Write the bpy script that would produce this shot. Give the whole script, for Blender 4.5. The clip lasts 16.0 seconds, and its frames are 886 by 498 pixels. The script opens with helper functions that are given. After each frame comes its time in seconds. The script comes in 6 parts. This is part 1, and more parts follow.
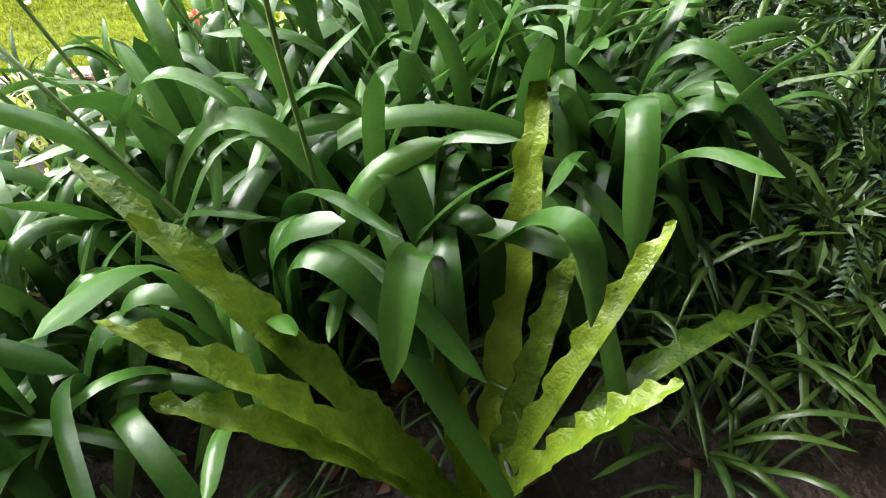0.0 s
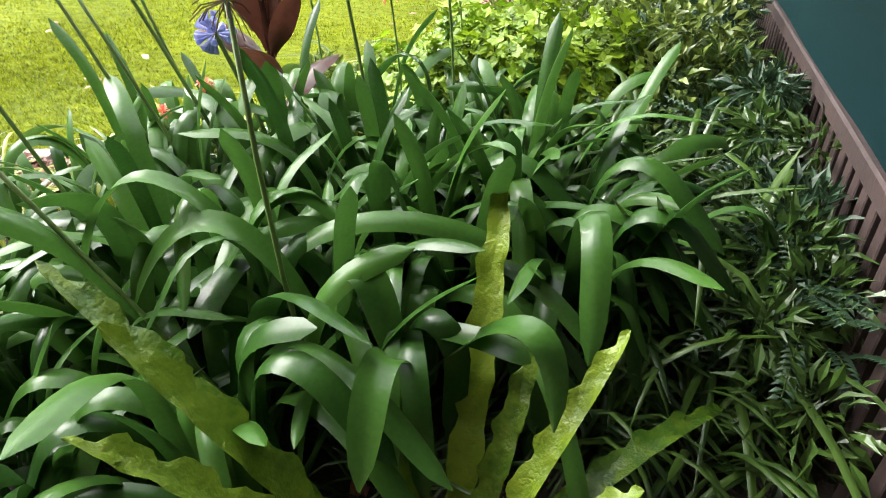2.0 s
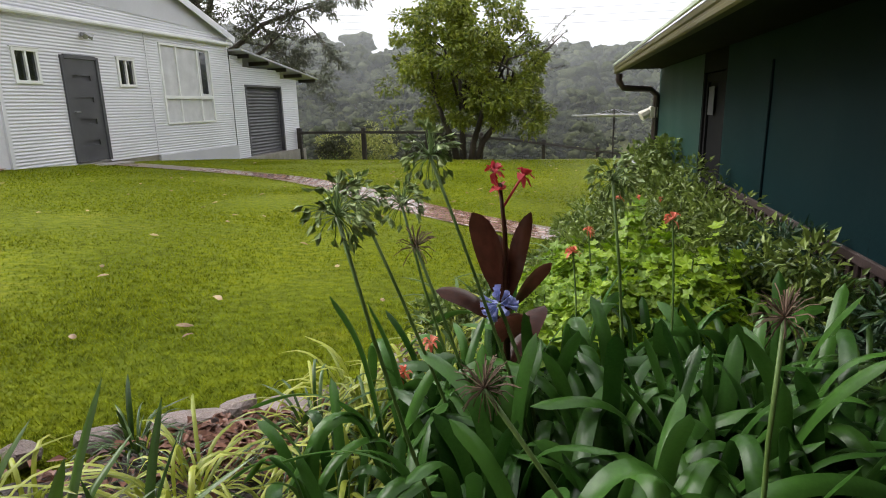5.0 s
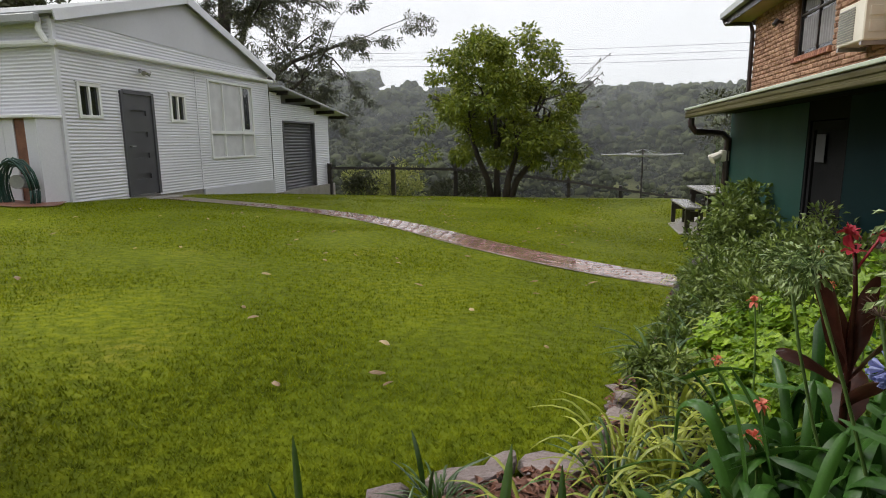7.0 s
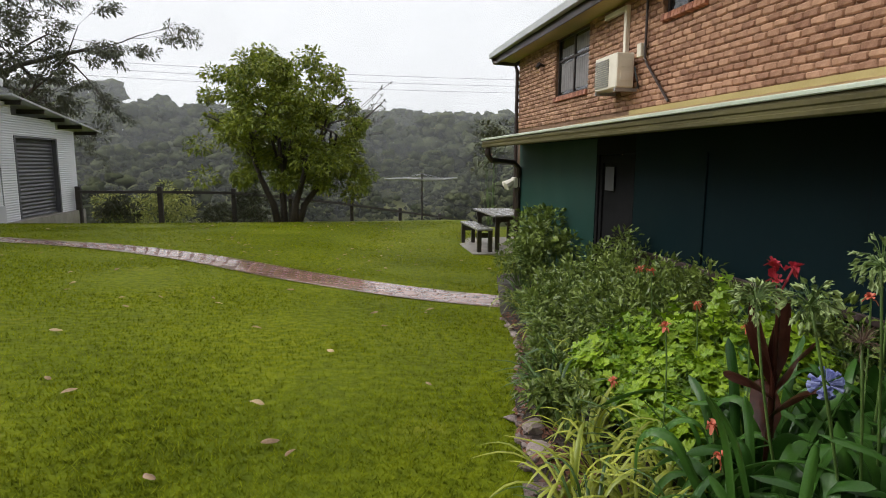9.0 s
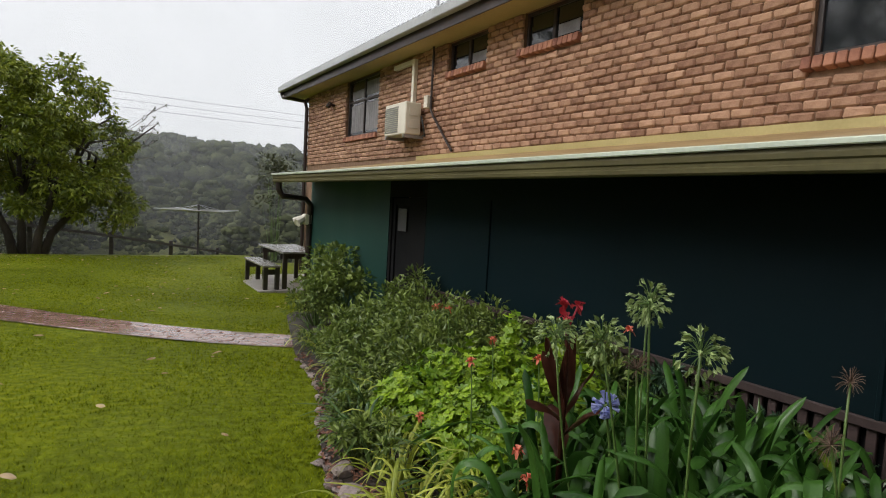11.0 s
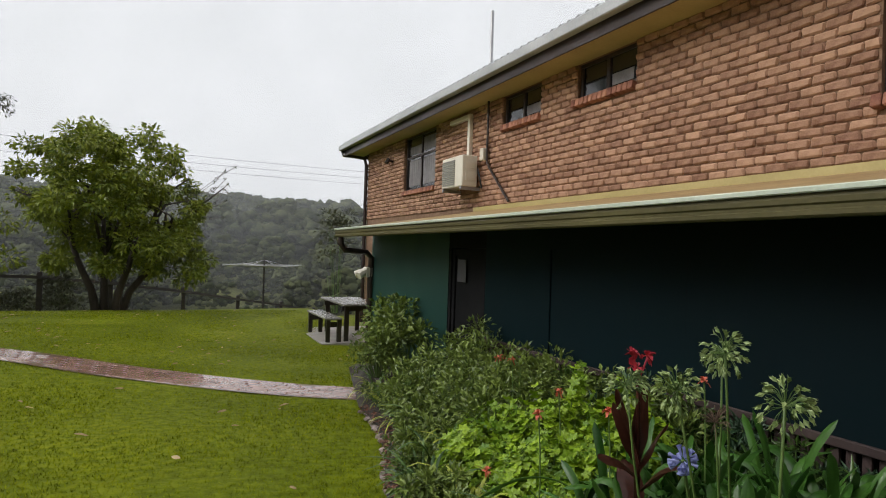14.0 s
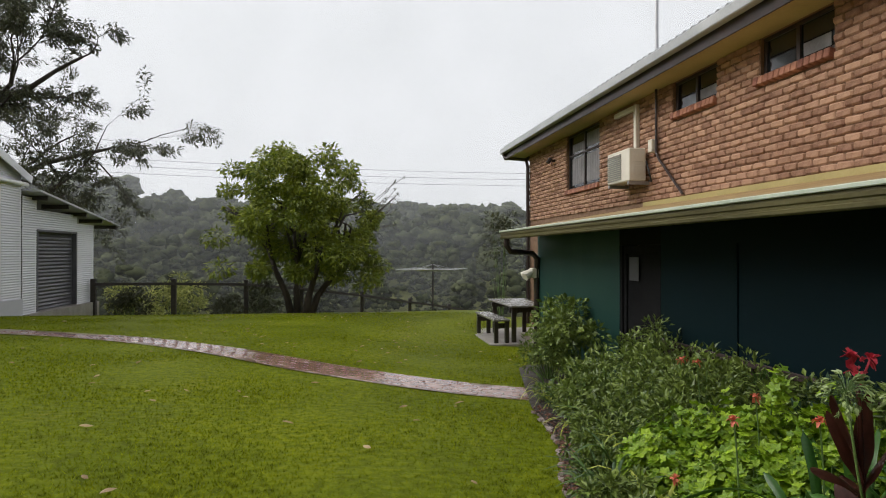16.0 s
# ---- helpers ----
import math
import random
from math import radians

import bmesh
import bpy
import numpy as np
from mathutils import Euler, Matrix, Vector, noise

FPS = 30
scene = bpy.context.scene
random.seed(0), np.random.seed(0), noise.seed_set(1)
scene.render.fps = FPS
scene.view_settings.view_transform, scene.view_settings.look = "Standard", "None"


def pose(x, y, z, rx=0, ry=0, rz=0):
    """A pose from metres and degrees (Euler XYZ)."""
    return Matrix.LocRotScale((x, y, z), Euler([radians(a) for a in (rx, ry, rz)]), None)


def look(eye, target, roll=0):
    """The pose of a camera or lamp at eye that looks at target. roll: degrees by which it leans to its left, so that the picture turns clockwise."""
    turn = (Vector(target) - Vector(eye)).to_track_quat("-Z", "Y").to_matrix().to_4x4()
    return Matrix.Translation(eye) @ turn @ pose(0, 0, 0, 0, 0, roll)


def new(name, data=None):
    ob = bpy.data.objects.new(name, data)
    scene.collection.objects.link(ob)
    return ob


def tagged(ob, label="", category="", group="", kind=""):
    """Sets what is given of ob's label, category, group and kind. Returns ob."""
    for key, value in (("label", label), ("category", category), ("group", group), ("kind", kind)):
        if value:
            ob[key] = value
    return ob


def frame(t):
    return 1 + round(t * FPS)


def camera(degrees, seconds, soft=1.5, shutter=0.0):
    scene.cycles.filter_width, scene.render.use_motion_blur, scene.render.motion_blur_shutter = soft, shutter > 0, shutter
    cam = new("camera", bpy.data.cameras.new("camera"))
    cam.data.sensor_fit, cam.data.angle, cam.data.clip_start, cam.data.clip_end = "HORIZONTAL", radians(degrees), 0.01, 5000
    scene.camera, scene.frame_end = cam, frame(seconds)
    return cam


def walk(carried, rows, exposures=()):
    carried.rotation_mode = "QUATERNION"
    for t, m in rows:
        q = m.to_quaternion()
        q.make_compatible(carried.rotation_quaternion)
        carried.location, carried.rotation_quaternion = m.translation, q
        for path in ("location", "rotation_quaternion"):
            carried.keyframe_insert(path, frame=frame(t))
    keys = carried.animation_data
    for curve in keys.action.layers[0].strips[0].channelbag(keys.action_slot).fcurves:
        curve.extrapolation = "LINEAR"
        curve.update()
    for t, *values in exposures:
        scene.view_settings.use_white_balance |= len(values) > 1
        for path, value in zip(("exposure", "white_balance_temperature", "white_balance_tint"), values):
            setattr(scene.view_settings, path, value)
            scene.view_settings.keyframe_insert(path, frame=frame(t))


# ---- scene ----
cam = camera(73.8, 16.0, soft=1.0)
PATH = [
    (0, (0.811, 0.389, 0.92), (0.115, 1.756, -0.364), -6.0),
    (0.5, (0.812, 0.392, 0.927), (0.146, 1.82, -0.305), -4.3),
    (1, (0.811, 0.389, 0.947), (0.197, 1.855, -0.267), -2.5),
    (1.5, (0.811, 0.39, 0.956), (0.213, 1.906, -0.203), -1.8),
    (2, (0.79, 0.374, 0.973), (0.207, 1.957, -0.102), -1.1),
    (2.5, (0.693, 0.31, 0.998), (0.114, 1.961, 0.029), -1.2),
    (3, (0.604, 0.25, 1.027), (0.052, 1.964, 0.156), -1.3),
    (3.5, (0.526, 0.181, 1.073), (-0.007, 1.958, 0.326), -1.9),
    (4, (0.361, 0.131, 1.117), (-0.084, 1.982, 0.503), -1.4),
    (4.5, (0.152, 0.093, 1.149), (-0.222, 1.988, 0.632), -1.5),
    (5, (-0.058, 0.103, 1.167), (-0.453, 2.006, 0.694), -1.5),
    (7.5, (-1.238, -0.08, 1.275), (-1.637, 1.85, 0.933), -0.6),
    (8, (-1.408, -0.003, 1.297), (-1.743, 1.943, 0.977), -1.5),
    (8.5, (-1.582, 0.077, 1.303), (-1.501, 2.054, 1.01), -0.9),
    (9, (-1.649, 0.117, 1.308), (-1.286, 2.063, 1.017), 0.3),
    (9.5, (-1.725, 0.135, 1.325), (-0.946, 1.959, 1.063), 1.4),
    (10, (-1.768, 0.147, 1.326), (-0.811, 1.887, 1.089), 1.8),
    (12.5, (-1.799, 0.147, 1.319), (-0.728, 1.836, 1.324), 3.0),
    (13, (-1.805, 0.14, 1.322), (-0.748, 1.838, 1.36), 2.9),
    (13.5, (-1.812, 0.142, 1.321), (-0.798, 1.865, 1.36), 2.8),
    (14, (-1.829, 0.131, 1.329), (-0.96, 1.932, 1.345), 1.9),
    (14.5, (-1.836, 0.138, 1.329), (-1.104, 1.999, 1.326), 1.1),
    (15, (-1.855, 0.133, 1.33), (-1.274, 2.047, 1.326), 0.7),
    (15.5, (-1.854, 0.136, 1.329), (-1.412, 2.087, 1.333), 0.2),
    (16, (-1.879, 0.127, 1.318), (-1.529, 2.096, 1.331), -0.0),
]
EXPOSURES = [(0.0, 2.7), (1.5, 2.55), (2.0, 2.5), (3.0, 2.1), (3.5, 1.82), (4.0, 1.42), (5.0, 0.96), (7.5, 0.42), (9.0, 0.42), (10.0, 0.36), (12.5, 0.24), (16.0, 0.24)]
walk(cam, [(t, look(eye, target, roll)) for t, eye, target, roll in PATH], EXPOSURES)

# ---------------------------------------------------------------- light
world = bpy.data.worlds.new("overcast")
scene.world = world
world.use_nodes = True
wn = world.node_tree
sky = wn.nodes.new("ShaderNodeTexSky")
sky.sky_type = "NISHITA"
sky.sun_disc = False
sky.sun_elevation = radians(38)
sky.sun_rotation = radians(280)
sky.air_density, sky.dust_density, sky.ozone_density = 1.0, 6.0, 1.0
grey = wn.nodes.new("ShaderNodeHueSaturation")
grey.inputs["Saturation"].default_value = 0.10
wn.links.new(sky.outputs[0], grey.inputs["Color"])
cover = wn.nodes.new("ShaderNodeMix")
cover.data_type = "RGBA"
cover.inputs["Factor"].default_value = 0.72
wn.links.new(grey.outputs[0], cover.inputs["A"])
cover.inputs["B"].default_value = (8.2, 8.35, 8.7, 1)
wn.links.new(cover.outputs["Result"], wn.nodes["Background"].inputs["Color"])
wn.nodes["Background"].inputs["Strength"].default_value = 0.118
sun = new("sun", bpy.data.lights.new("sun", "SUN"))
sun.data.energy, sun.data.angle, sun.data.color = 1.8, radians(45), (1.0, 0.97, 0.92)
sun.matrix_world = look((-22, 4, 17.5), (0, 0, 0))

# ---------------------------------------------------------------- helpers of this scene


def link(nt, a, b):
    nt.links.new(a, b)


def material(name, low, high, rough=0.7, scale=8.0, fine=90.0, bump=0.15, metal=0.0, stretch=(1, 1, 1), random_by="", spec=0.5, trans=0.0, coat=0.0, deep=0.01):
    """Two colours mixed by a coarse and a fine noise, with relief; random_by 'Object' or 'Island' shifts the mix."""
    m = bpy.data.materials.new(name)
    m.use_nodes = True
    nt = m.node_tree
    b = nt.nodes["Principled BSDF"]
    tc = nt.nodes.new("ShaderNodeTexCoord")
    mp = nt.nodes.new("ShaderNodeMapping")
    mp.inputs["Scale"].default_value = stretch
    link(nt, tc.outputs["Object"], mp.inputs["Vector"])
    n1, n2 = nt.nodes.new("ShaderNodeTexNoise"), nt.nodes.new("ShaderNodeTexNoise")
    n1.inputs["Scale"].default_value, n2.inputs["Scale"].default_value = scale, fine
    n1.inputs["Detail"].default_value, n2.inputs["Detail"].default_value = 4, 3
    link(nt, mp.outputs[0], n1.inputs["Vector"])
    link(nt, mp.outputs[0], n2.inputs["Vector"])
    add = nt.nodes.new("ShaderNodeMath")
    add.operation = "MULTIPLY_ADD"
    link(nt, n2.outputs["Fac"], add.inputs[0])
    add.inputs[1].default_value = 0.45
    link(nt, n1.outputs["Fac"], add.inputs[2])
    last = add.outputs[0]
    if random_by:
        if random_by == "Object":
            r = nt.nodes.new("ShaderNodeObjectInfo").outputs["Random"]
        else:
            r = nt.nodes.new("ShaderNodeNewGeometry").outputs["Random Per Island"]
        ra = nt.nodes.new("ShaderNodeMath")
        ra.operation = "MULTIPLY_ADD"
        link(nt, r, ra.inputs[0])
        ra.inputs[1].default_value = 0.7
        link(nt, last, ra.inputs[2])
        last = ra.outputs[0]
    ramp = nt.nodes.new("ShaderNodeMapRange")
    ramp.inputs["From Min"].default_value = 0.5
    ramp.inputs["From Max"].default_value = 1.0 if not random_by else 1.5
    link(nt, last, ramp.inputs["Value"])
    mix = nt.nodes.new("ShaderNodeMix")
    mix.data_type = "RGBA"
    mix.inputs["A"].default_value, mix.inputs["B"].default_value = (*low, 1), (*high, 1)
    link(nt, ramp.outputs[0], mix.inputs["Factor"])
    link(nt, mix.outputs["Result"], b.inputs["Base Color"])
    b.inputs["Roughness"].default_value = rough
    b.inputs["Metallic"].default_value = metal
    b.inputs["Specular IOR Level"].default_value = spec
    b.inputs["Coat Weight"].default_value = coat
    b.inputs["Coat Roughness"].default_value = 0.15
    if bump:
        bp = nt.nodes.new("ShaderNodeBump")
        bp.inputs["Strength"].default_value = bump
        bp.inputs["Distance"].default_value = deep
        link(nt, add.outputs[0], bp.inputs["Height"])
        link(nt, bp.outputs[0], b.inputs["Normal"])
    if trans:
        tr = nt.nodes.new("ShaderNodeBsdfTranslucent")
        link(nt, mix.outputs["Result"], tr.inputs["Color"])
        mx = nt.nodes.new("ShaderNodeMixShader")
        mx.inputs[0].default_value = trans
        link(nt, b.outputs[0], mx.inputs[1])
        link(nt, tr.outputs[0], mx.inputs[2])
        link(nt, mx.outputs[0], nt.nodes["Material Output"].inputs["Surface"])
    return m


def mesh_of(name, bm, mat, smooth=False):
    me = bpy.data.meshes.new(name)
    bm.to_mesh(me)
    bm.free()
    for one in (mat if isinstance(mat, (list, tuple)) else [mat]):
        me.materials.append(one)
    if smooth:
        me.polygons.foreach_set("use_smooth", [True] * len(me.polygons))
    return me


def part(name, bm, mat, parent=None, label="", smooth=False):
    """Links a bmesh as one mesh object, under a thing where parent is given."""
    ob = new(name, mesh_of(name, bm, mat, smooth))
    if parent is not None:
        ob.parent = parent
    if label:
        tagged(ob, label)
    return ob


def piece(name, me, parent, m):
    ob = new(name, me)
    ob.parent = parent
    ob.matrix_local = m
    return ob


def empty(name, m=None, label="", category="", group="", kind=""):
    ob = new(name)
    ob.empty_display_size = 0.1
    if m is not None:
        ob.matrix_world = m
    return tagged(ob, label, category, group, kind)


def box(bm, x0, x1, y0, y1, z0, z1, bevel=0.0, m=None):
    """A box between those limits, its edges rounded by bevel."""
    vs = [bm.verts.new((x, y, z)) for x in (x0, x1) for y in (y0, y1) for z in (z0, z1)]
    fs = [bm.faces.new([vs[i] for i in q]) for q in ((0, 1, 3, 2), (4, 6, 7, 5), (0, 4, 5, 1), (2, 3, 7, 6), (0, 2, 6, 4), (1, 5, 7, 3))]
    if bevel:
        es = {e for f in fs for e in f.edges}
        out = bmesh.ops.bevel(bm, geom=list(es), offset=bevel, segments=1, affect="EDGES")
        vs = list({v for v in out["verts"]} | {v for v in vs if v.is_valid})
    if m is not None:
        bmesh.ops.transform(bm, matrix=m, verts=[v for v in vs if v.is_valid])
    return bm


def boxes(*limits, bevel=0.0):
    bm = bmesh.new()
    for l in limits:
        box(bm, *l, bevel=bevel)
    return bm


def tube(bm, pts, radii, sides=6, caps=True):
    """A tube through pts; radii one number or one for each point."""
    pts = [Vector(p) for p in pts]
    if isinstance(radii, (int, float)):
        radii = [radii] * len(pts)
    rings = []
    u = None
    for i, p in enumerate(pts):
        d = (pts[min(i + 1, len(pts) - 1)] - pts[max(i - 1, 0)]).normalized()
        if u is None:
            u = d.orthogonal().normalized()
        else:
            u = (u - d * u.dot(d))
            u = u.normalized() if u.length > 1e-4 else d.orthogonal().normalized()
        w = d.cross(u)
        rings.append([bm.verts.new(p + (u * math.cos(a) + w * math.sin(a)) * radii[i]) for a in [2 * math.pi * k / sides for k in range(sides)]])
    for a, b in zip(rings, rings[1:]):
        for k in range(sides):
            bm.faces.new((a[k], a[(k + 1) % sides], b[(k + 1) % sides], b[k]))
    if caps:
        bm.faces.new(rings[0][::-1])
        bm.faces.new(rings[-1])
    return bm


def sheet(bm, fn, nu, nv):
    """A grid of faces over fn(u, v), u and v from 0 to 1."""
    g = [[bm.verts.new(fn(i / nu, j / nv)) for j in range(nv + 1)] for i in range(nu + 1)]
    for i in range(nu):
        for j in range(nv):
            bm.faces.new((g[i][j], g[i + 1][j], g[i + 1][j + 1], g[i][j + 1]))
    return bm


def smooth01(a, b, x):
    t = min(1.0, max(0.0, (x - a) / (b - a)))
    return t * t * (3 - 2 * t)


# ---------------------------------------------------------------- ground
def bed_edge(y):
    """x of the stone edging between lawn and garden bed."""
    if y > 2.4:
        return -0.86 + 0.76 * smooth01(2.3, 5.4, y) ** 0.8
    return -0.86 - 1.02 * (1 - smooth01(1.05, 2.3, y))


def ground_z(x, y):
    z = 0.06 - 0.045 * min(8.5, max(0.0, y - 2.6))
    z += -0.06 * (max(x, -11) + 1.7) * (1 - smooth01(10, 19, y)) if x < 2.5 else -0.06 * 4.2
    if y > 15:
        s = min(y, 20) - 15
        z -= 0.015 * s * s
        if y > 20:
            z -= 0.15 * (y - 20)
    return z


def land_z(x, y):
    """The lawn, the valley behind it and the hill beyond the valley."""
    d = math.hypot(x, y)
    z = ground_z(x, min(y, 42))
    if y > 42:
        z -= 7 * smooth01(42, 75, y)
    far = smooth01(75, 215, d) if y > 0 else smooth01(120, 320, d)
    side = 10 + 12 * smooth01(0.1, -0.9, x / max(1.0, d)) + 2.2 * math.sin(x * 0.035 + 1.0)
    return z + far * (side + 7 + 3 * smooth01(-0.1, -0.5, x / max(1.0, d)))


M = {}


def turf(name, blades):
    """Mown wet grass: tufts, broad patches and worn straw-coloured spots; the blades and the sheet below share the pattern."""
    m = bpy.data.materials.new(name)
    m.use_nodes = True
    nt = m.node_tree
    b = nt.nodes["Principled BSDF"]
    pos = nt.nodes.new("ShaderNodeTexCoord").outputs["Object"]

    def noise_at(scale, detail, lo, hi):
        n = nt.nodes.new("ShaderNodeTexNoise")
        n.inputs["Scale"].default_value, n.inputs["Detail"].default_value = scale, detail
        link(nt, pos, n.inputs["Vector"])
        r = nt.nodes.new("ShaderNodeMapRange")
        r.inputs["From Min"].default_value, r.inputs["From Max"].default_value = lo, hi
        link(nt, n.outputs["Fac"], r.inputs["Value"])
        return r.outputs[0]

    def blend(fac, a, c):
        x = nt.nodes.new("ShaderNodeMix")
        x.data_type = "RGBA"
        link(nt, fac, x.inputs["Factor"])
        for key, v in (("A", a), ("B", c)):
            if isinstance(v, tuple):
                x.inputs[key].default_value = (*v, 1)
            else:
                link(nt, v, x.inputs[key])
        return x.outputs["Result"]

    tuft_n = noise_at(15.0, 5, 0.38, 0.64)
    broad = noise_at(0.55, 3, 0.35, 0.70)
    straw = noise_at(1.3, 4, 0.60, 0.86)
    dark, mid, light, dry = (0.074, 0.098, 0.005), (0.114, 0.146, 0.007), (0.200, 0.230, 0.009), (0.27, 0.240, 0.040)
    col = blend(broad, blend(tuft_n, dark, mid), blend(tuft_n, mid, light))
    col = blend(straw, col, blend(tuft_n, mid, dry))
    if blades:
        r = nt.nodes.new("ShaderNodeMapRange")
        r.inputs["From Min"].default_value, r.inputs["From Max"].default_value = 0.45, 1.1
        link(nt, nt.nodes.new("ShaderNodeNewGeometry").outputs["Random Per Island"], r.inputs["Value"])
        col = blend(r.outputs[0], blend(tuft_n, dark, light), (0.27, 0.32, 0.018))
    link(nt, col, b.inputs["Base Color"])
    b.inputs["Roughness"].default_value = 0.6
    b.inputs["Specular IOR Level"].default_value = 0.03
    if blades:
        tr, mx = nt.nodes.new("ShaderNodeBsdfTranslucent"), nt.nodes.new("ShaderNodeMixShader")
        link(nt, col, tr.inputs["Color"])
        mx.inputs[0].default_value = 0.42
        link(nt, b.outputs[0], mx.inputs[1])
        link(nt, tr.outputs[0], mx.inputs[2])
        link(nt, mx.outputs[0], nt.nodes["Material Output"].inputs["Surface"])
    else:
        bp = nt.nodes.new("ShaderNodeBump")
        bp.inputs["Strength"].default_value, bp.inputs["Distance"].default_value = 0.25, 0.02
        link(nt, tuft_n, bp.inputs["Height"])
        link(nt, bp.outputs[0], b.inputs["Normal"])
    return m


M["lawn"] = turf("lawn", False)
M["grass_blade"] = turf("grass_blade", True)
M["valley"] = material("valley_floor", (0.060, 0.068, 0.024), (0.135, 0.140, 0.052), 0.95, 0.08, 1.2, 0.6, deep=0.3, spec=0.05)
M["soil"] = material("soil", (0.012, 0.008, 0.006), (0.045, 0.030, 0.021), 0.7, 5, 60, 0.9, deep=0.03)
M["brick"] = material("brick", (0.148, 0.066, 0.040), (0.42, 0.25, 0.16), 0.85, 9, 70, 0.5, random_by="Object")
M["brick_far"] = material("brick_joined", (0.148, 0.066, 0.040), (0.42, 0.25, 0.16), 0.85, 9, 70, 0.5, random_by="Island")
M["mortar"] = material("mortar", (0.145, 0.080, 0.048), (0.24, 0.145, 0.090), 0.9, 12, 120, 0.4)
M["sill_brick"] = material("sill_brick", (0.11, 0.030, 0.020), (0.36, 0.16, 0.095), 0.8, 9, 70, 0.5, random_by="Object")
M["cream"] = material("cream_paint", (0.33, 0.27, 0.105), (0.43, 0.35, 0.15), 0.5, 1.5, 40, 0.1)
M["gutter"] = material("gutter_metal", (0.060, 0.052, 0.020), (0.105, 0.092, 0.036), 0.55, 1.2, 30, 0.1, spec=0.3)
M["grey_metal"] = material("roof_metal", (0.30, 0.31, 0.32), (0.45, 0.46, 0.47), 0.4, 1.5, 30, 0.1)
M["brown"] = material("brown_paint", (0.018, 0.011, 0.010), (0.040, 0.024, 0.020), 0.4, 4, 60, 0.1)
# opaque green darkened for the dim verandah that would show through the mesh
M["green_mesh"] = material("shaded_green_screen", (0.0012, 0.0066, 0.0092), (0.0020, 0.0098, 0.0130), 0.6, 0.8, 600, 0.25, deep=0.004, spec=0.12)
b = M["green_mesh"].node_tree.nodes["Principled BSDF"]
# teal sheen gives back the cloth's green at a slant
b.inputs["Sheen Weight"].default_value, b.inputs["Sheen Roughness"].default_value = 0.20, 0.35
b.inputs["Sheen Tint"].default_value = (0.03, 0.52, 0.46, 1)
M["green_panel"] = material("green_panel", (0.005, 0.034, 0.028), (0.009, 0.050, 0.042), 0.5, 0.8, 300, 0.1)
M["wet_cream"] = material("wet_cream_metal", (0.26, 0.17, 0.075), (0.44, 0.32, 0.15), 0.35, 1.5, 30, 0.1)
# near-black that holds the shade of rooms, roof underside and lattice gaps
M["dark"] = material("shade_and_dark_parts", (0.006, 0.006, 0.007), (0.013, 0.013, 0.014), 0.8, 3, 40, 0.1, spec=0.1)
M["lattice"] = material("lattice_paint", (0.024, 0.014, 0.013), (0.052, 0.031, 0.028), 0.7, 6, 90, 0.3)
M["glass"] = material("dark_glass", (0.010, 0.012, 0.014), (0.016, 0.018, 0.020), 0.06, 1, 5, 0.0, spec=0.9)
M["white"] = material("white_paint", (0.62, 0.63, 0.62), (0.78, 0.78, 0.77), 0.5, 2, 50, 0.1)
M["iron"] = material("corrugated_iron", (0.60, 0.60, 0.65), (0.72, 0.72, 0.77), 0.45, 0.7, 30, 0.12)
M["panel"] = material("gable_sheet", (0.46, 0.46, 0.50), (0.54, 0.54, 0.58), 0.55, 0.8, 30, 0.1)
M["slate"] = material("slate_paint", (0.060, 0.060, 0.068), (0.085, 0.085, 0.095), 0.45, 3, 60, 0.1)
M["concrete"] = material("concrete", (0.20, 0.18, 0.16), (0.36, 0.34, 0.31), 0.6, 3, 60, 0.4)
M["paver"] = material("wet_paver", (0.15, 0.072, 0.052), (0.30, 0.175, 0.14), 0.14, 6, 70, 0.06, random_by="Object", spec=1.0)
M["paver_far"] = material("wet_paver_joined", (0.15, 0.072, 0.052), (0.30, 0.175, 0.14), 0.14, 6, 70, 0.06, random_by="Island", spec=1.0)
M["joint"] = material("wet_sand", (0.09, 0.045, 0.028), (0.18, 0.10, 0.065), 0.28, 8, 80, 0.3)
M["timber"] = material("weathered_timber", (0.012, 0.009, 0.007), (0.036, 0.027, 0.021), 0.7, 3, 60, 0.5, stretch=(1, 1, 6))
M["wet_wood"] = material("wet_dark_timber", (0.020, 0.016, 0.015), (0.050, 0.042, 0.038), 0.3, 3, 60, 0.4, stretch=(6, 1, 1))
M["pale_wood"] = material("wet_pale_boards", (0.16, 0.15, 0.14), (0.30, 0.29, 0.27), 0.2, 3, 60, 0.3, stretch=(1, 8, 1), spec=0.7)
M["steel"] = material("galvanised_steel", (0.30, 0.30, 0.31), (0.42, 0.42, 0.43), 0.4, 5, 60, 0.1, metal=0.6)
M["bark"] = material("bark", (0.022, 0.017, 0.013), (0.075, 0.058, 0.045), 0.85, 4, 40, 0.8, stretch=(1, 1, 0.3))
M["pale_bark"] = material("pale_bark", (0.11, 0.095, 0.08), (0.24, 0.21, 0.18), 0.8, 4, 40, 0.5)
M["tree_leaf"] = material("tree_leaf", (0.040, 0.080, 0.008), (0.30, 0.34, 0.030), 0.42, 0.9, 30, 0.0, random_by="Island", trans=0.25)
M["gum_leaf"] = material("gum_leaf", (0.020, 0.028, 0.010), (0.075, 0.078, 0.030), 0.5, 1, 30, 0.0, random_by="Island", trans=0.15)
M["far_leaf"] = material("misty_forest", (0.020, 0.027, 0.011), (0.070, 0.078, 0.036), 0.95, 0.16, 1.4, 0.6, random_by="Island", deep=0.6, spec=0.05)
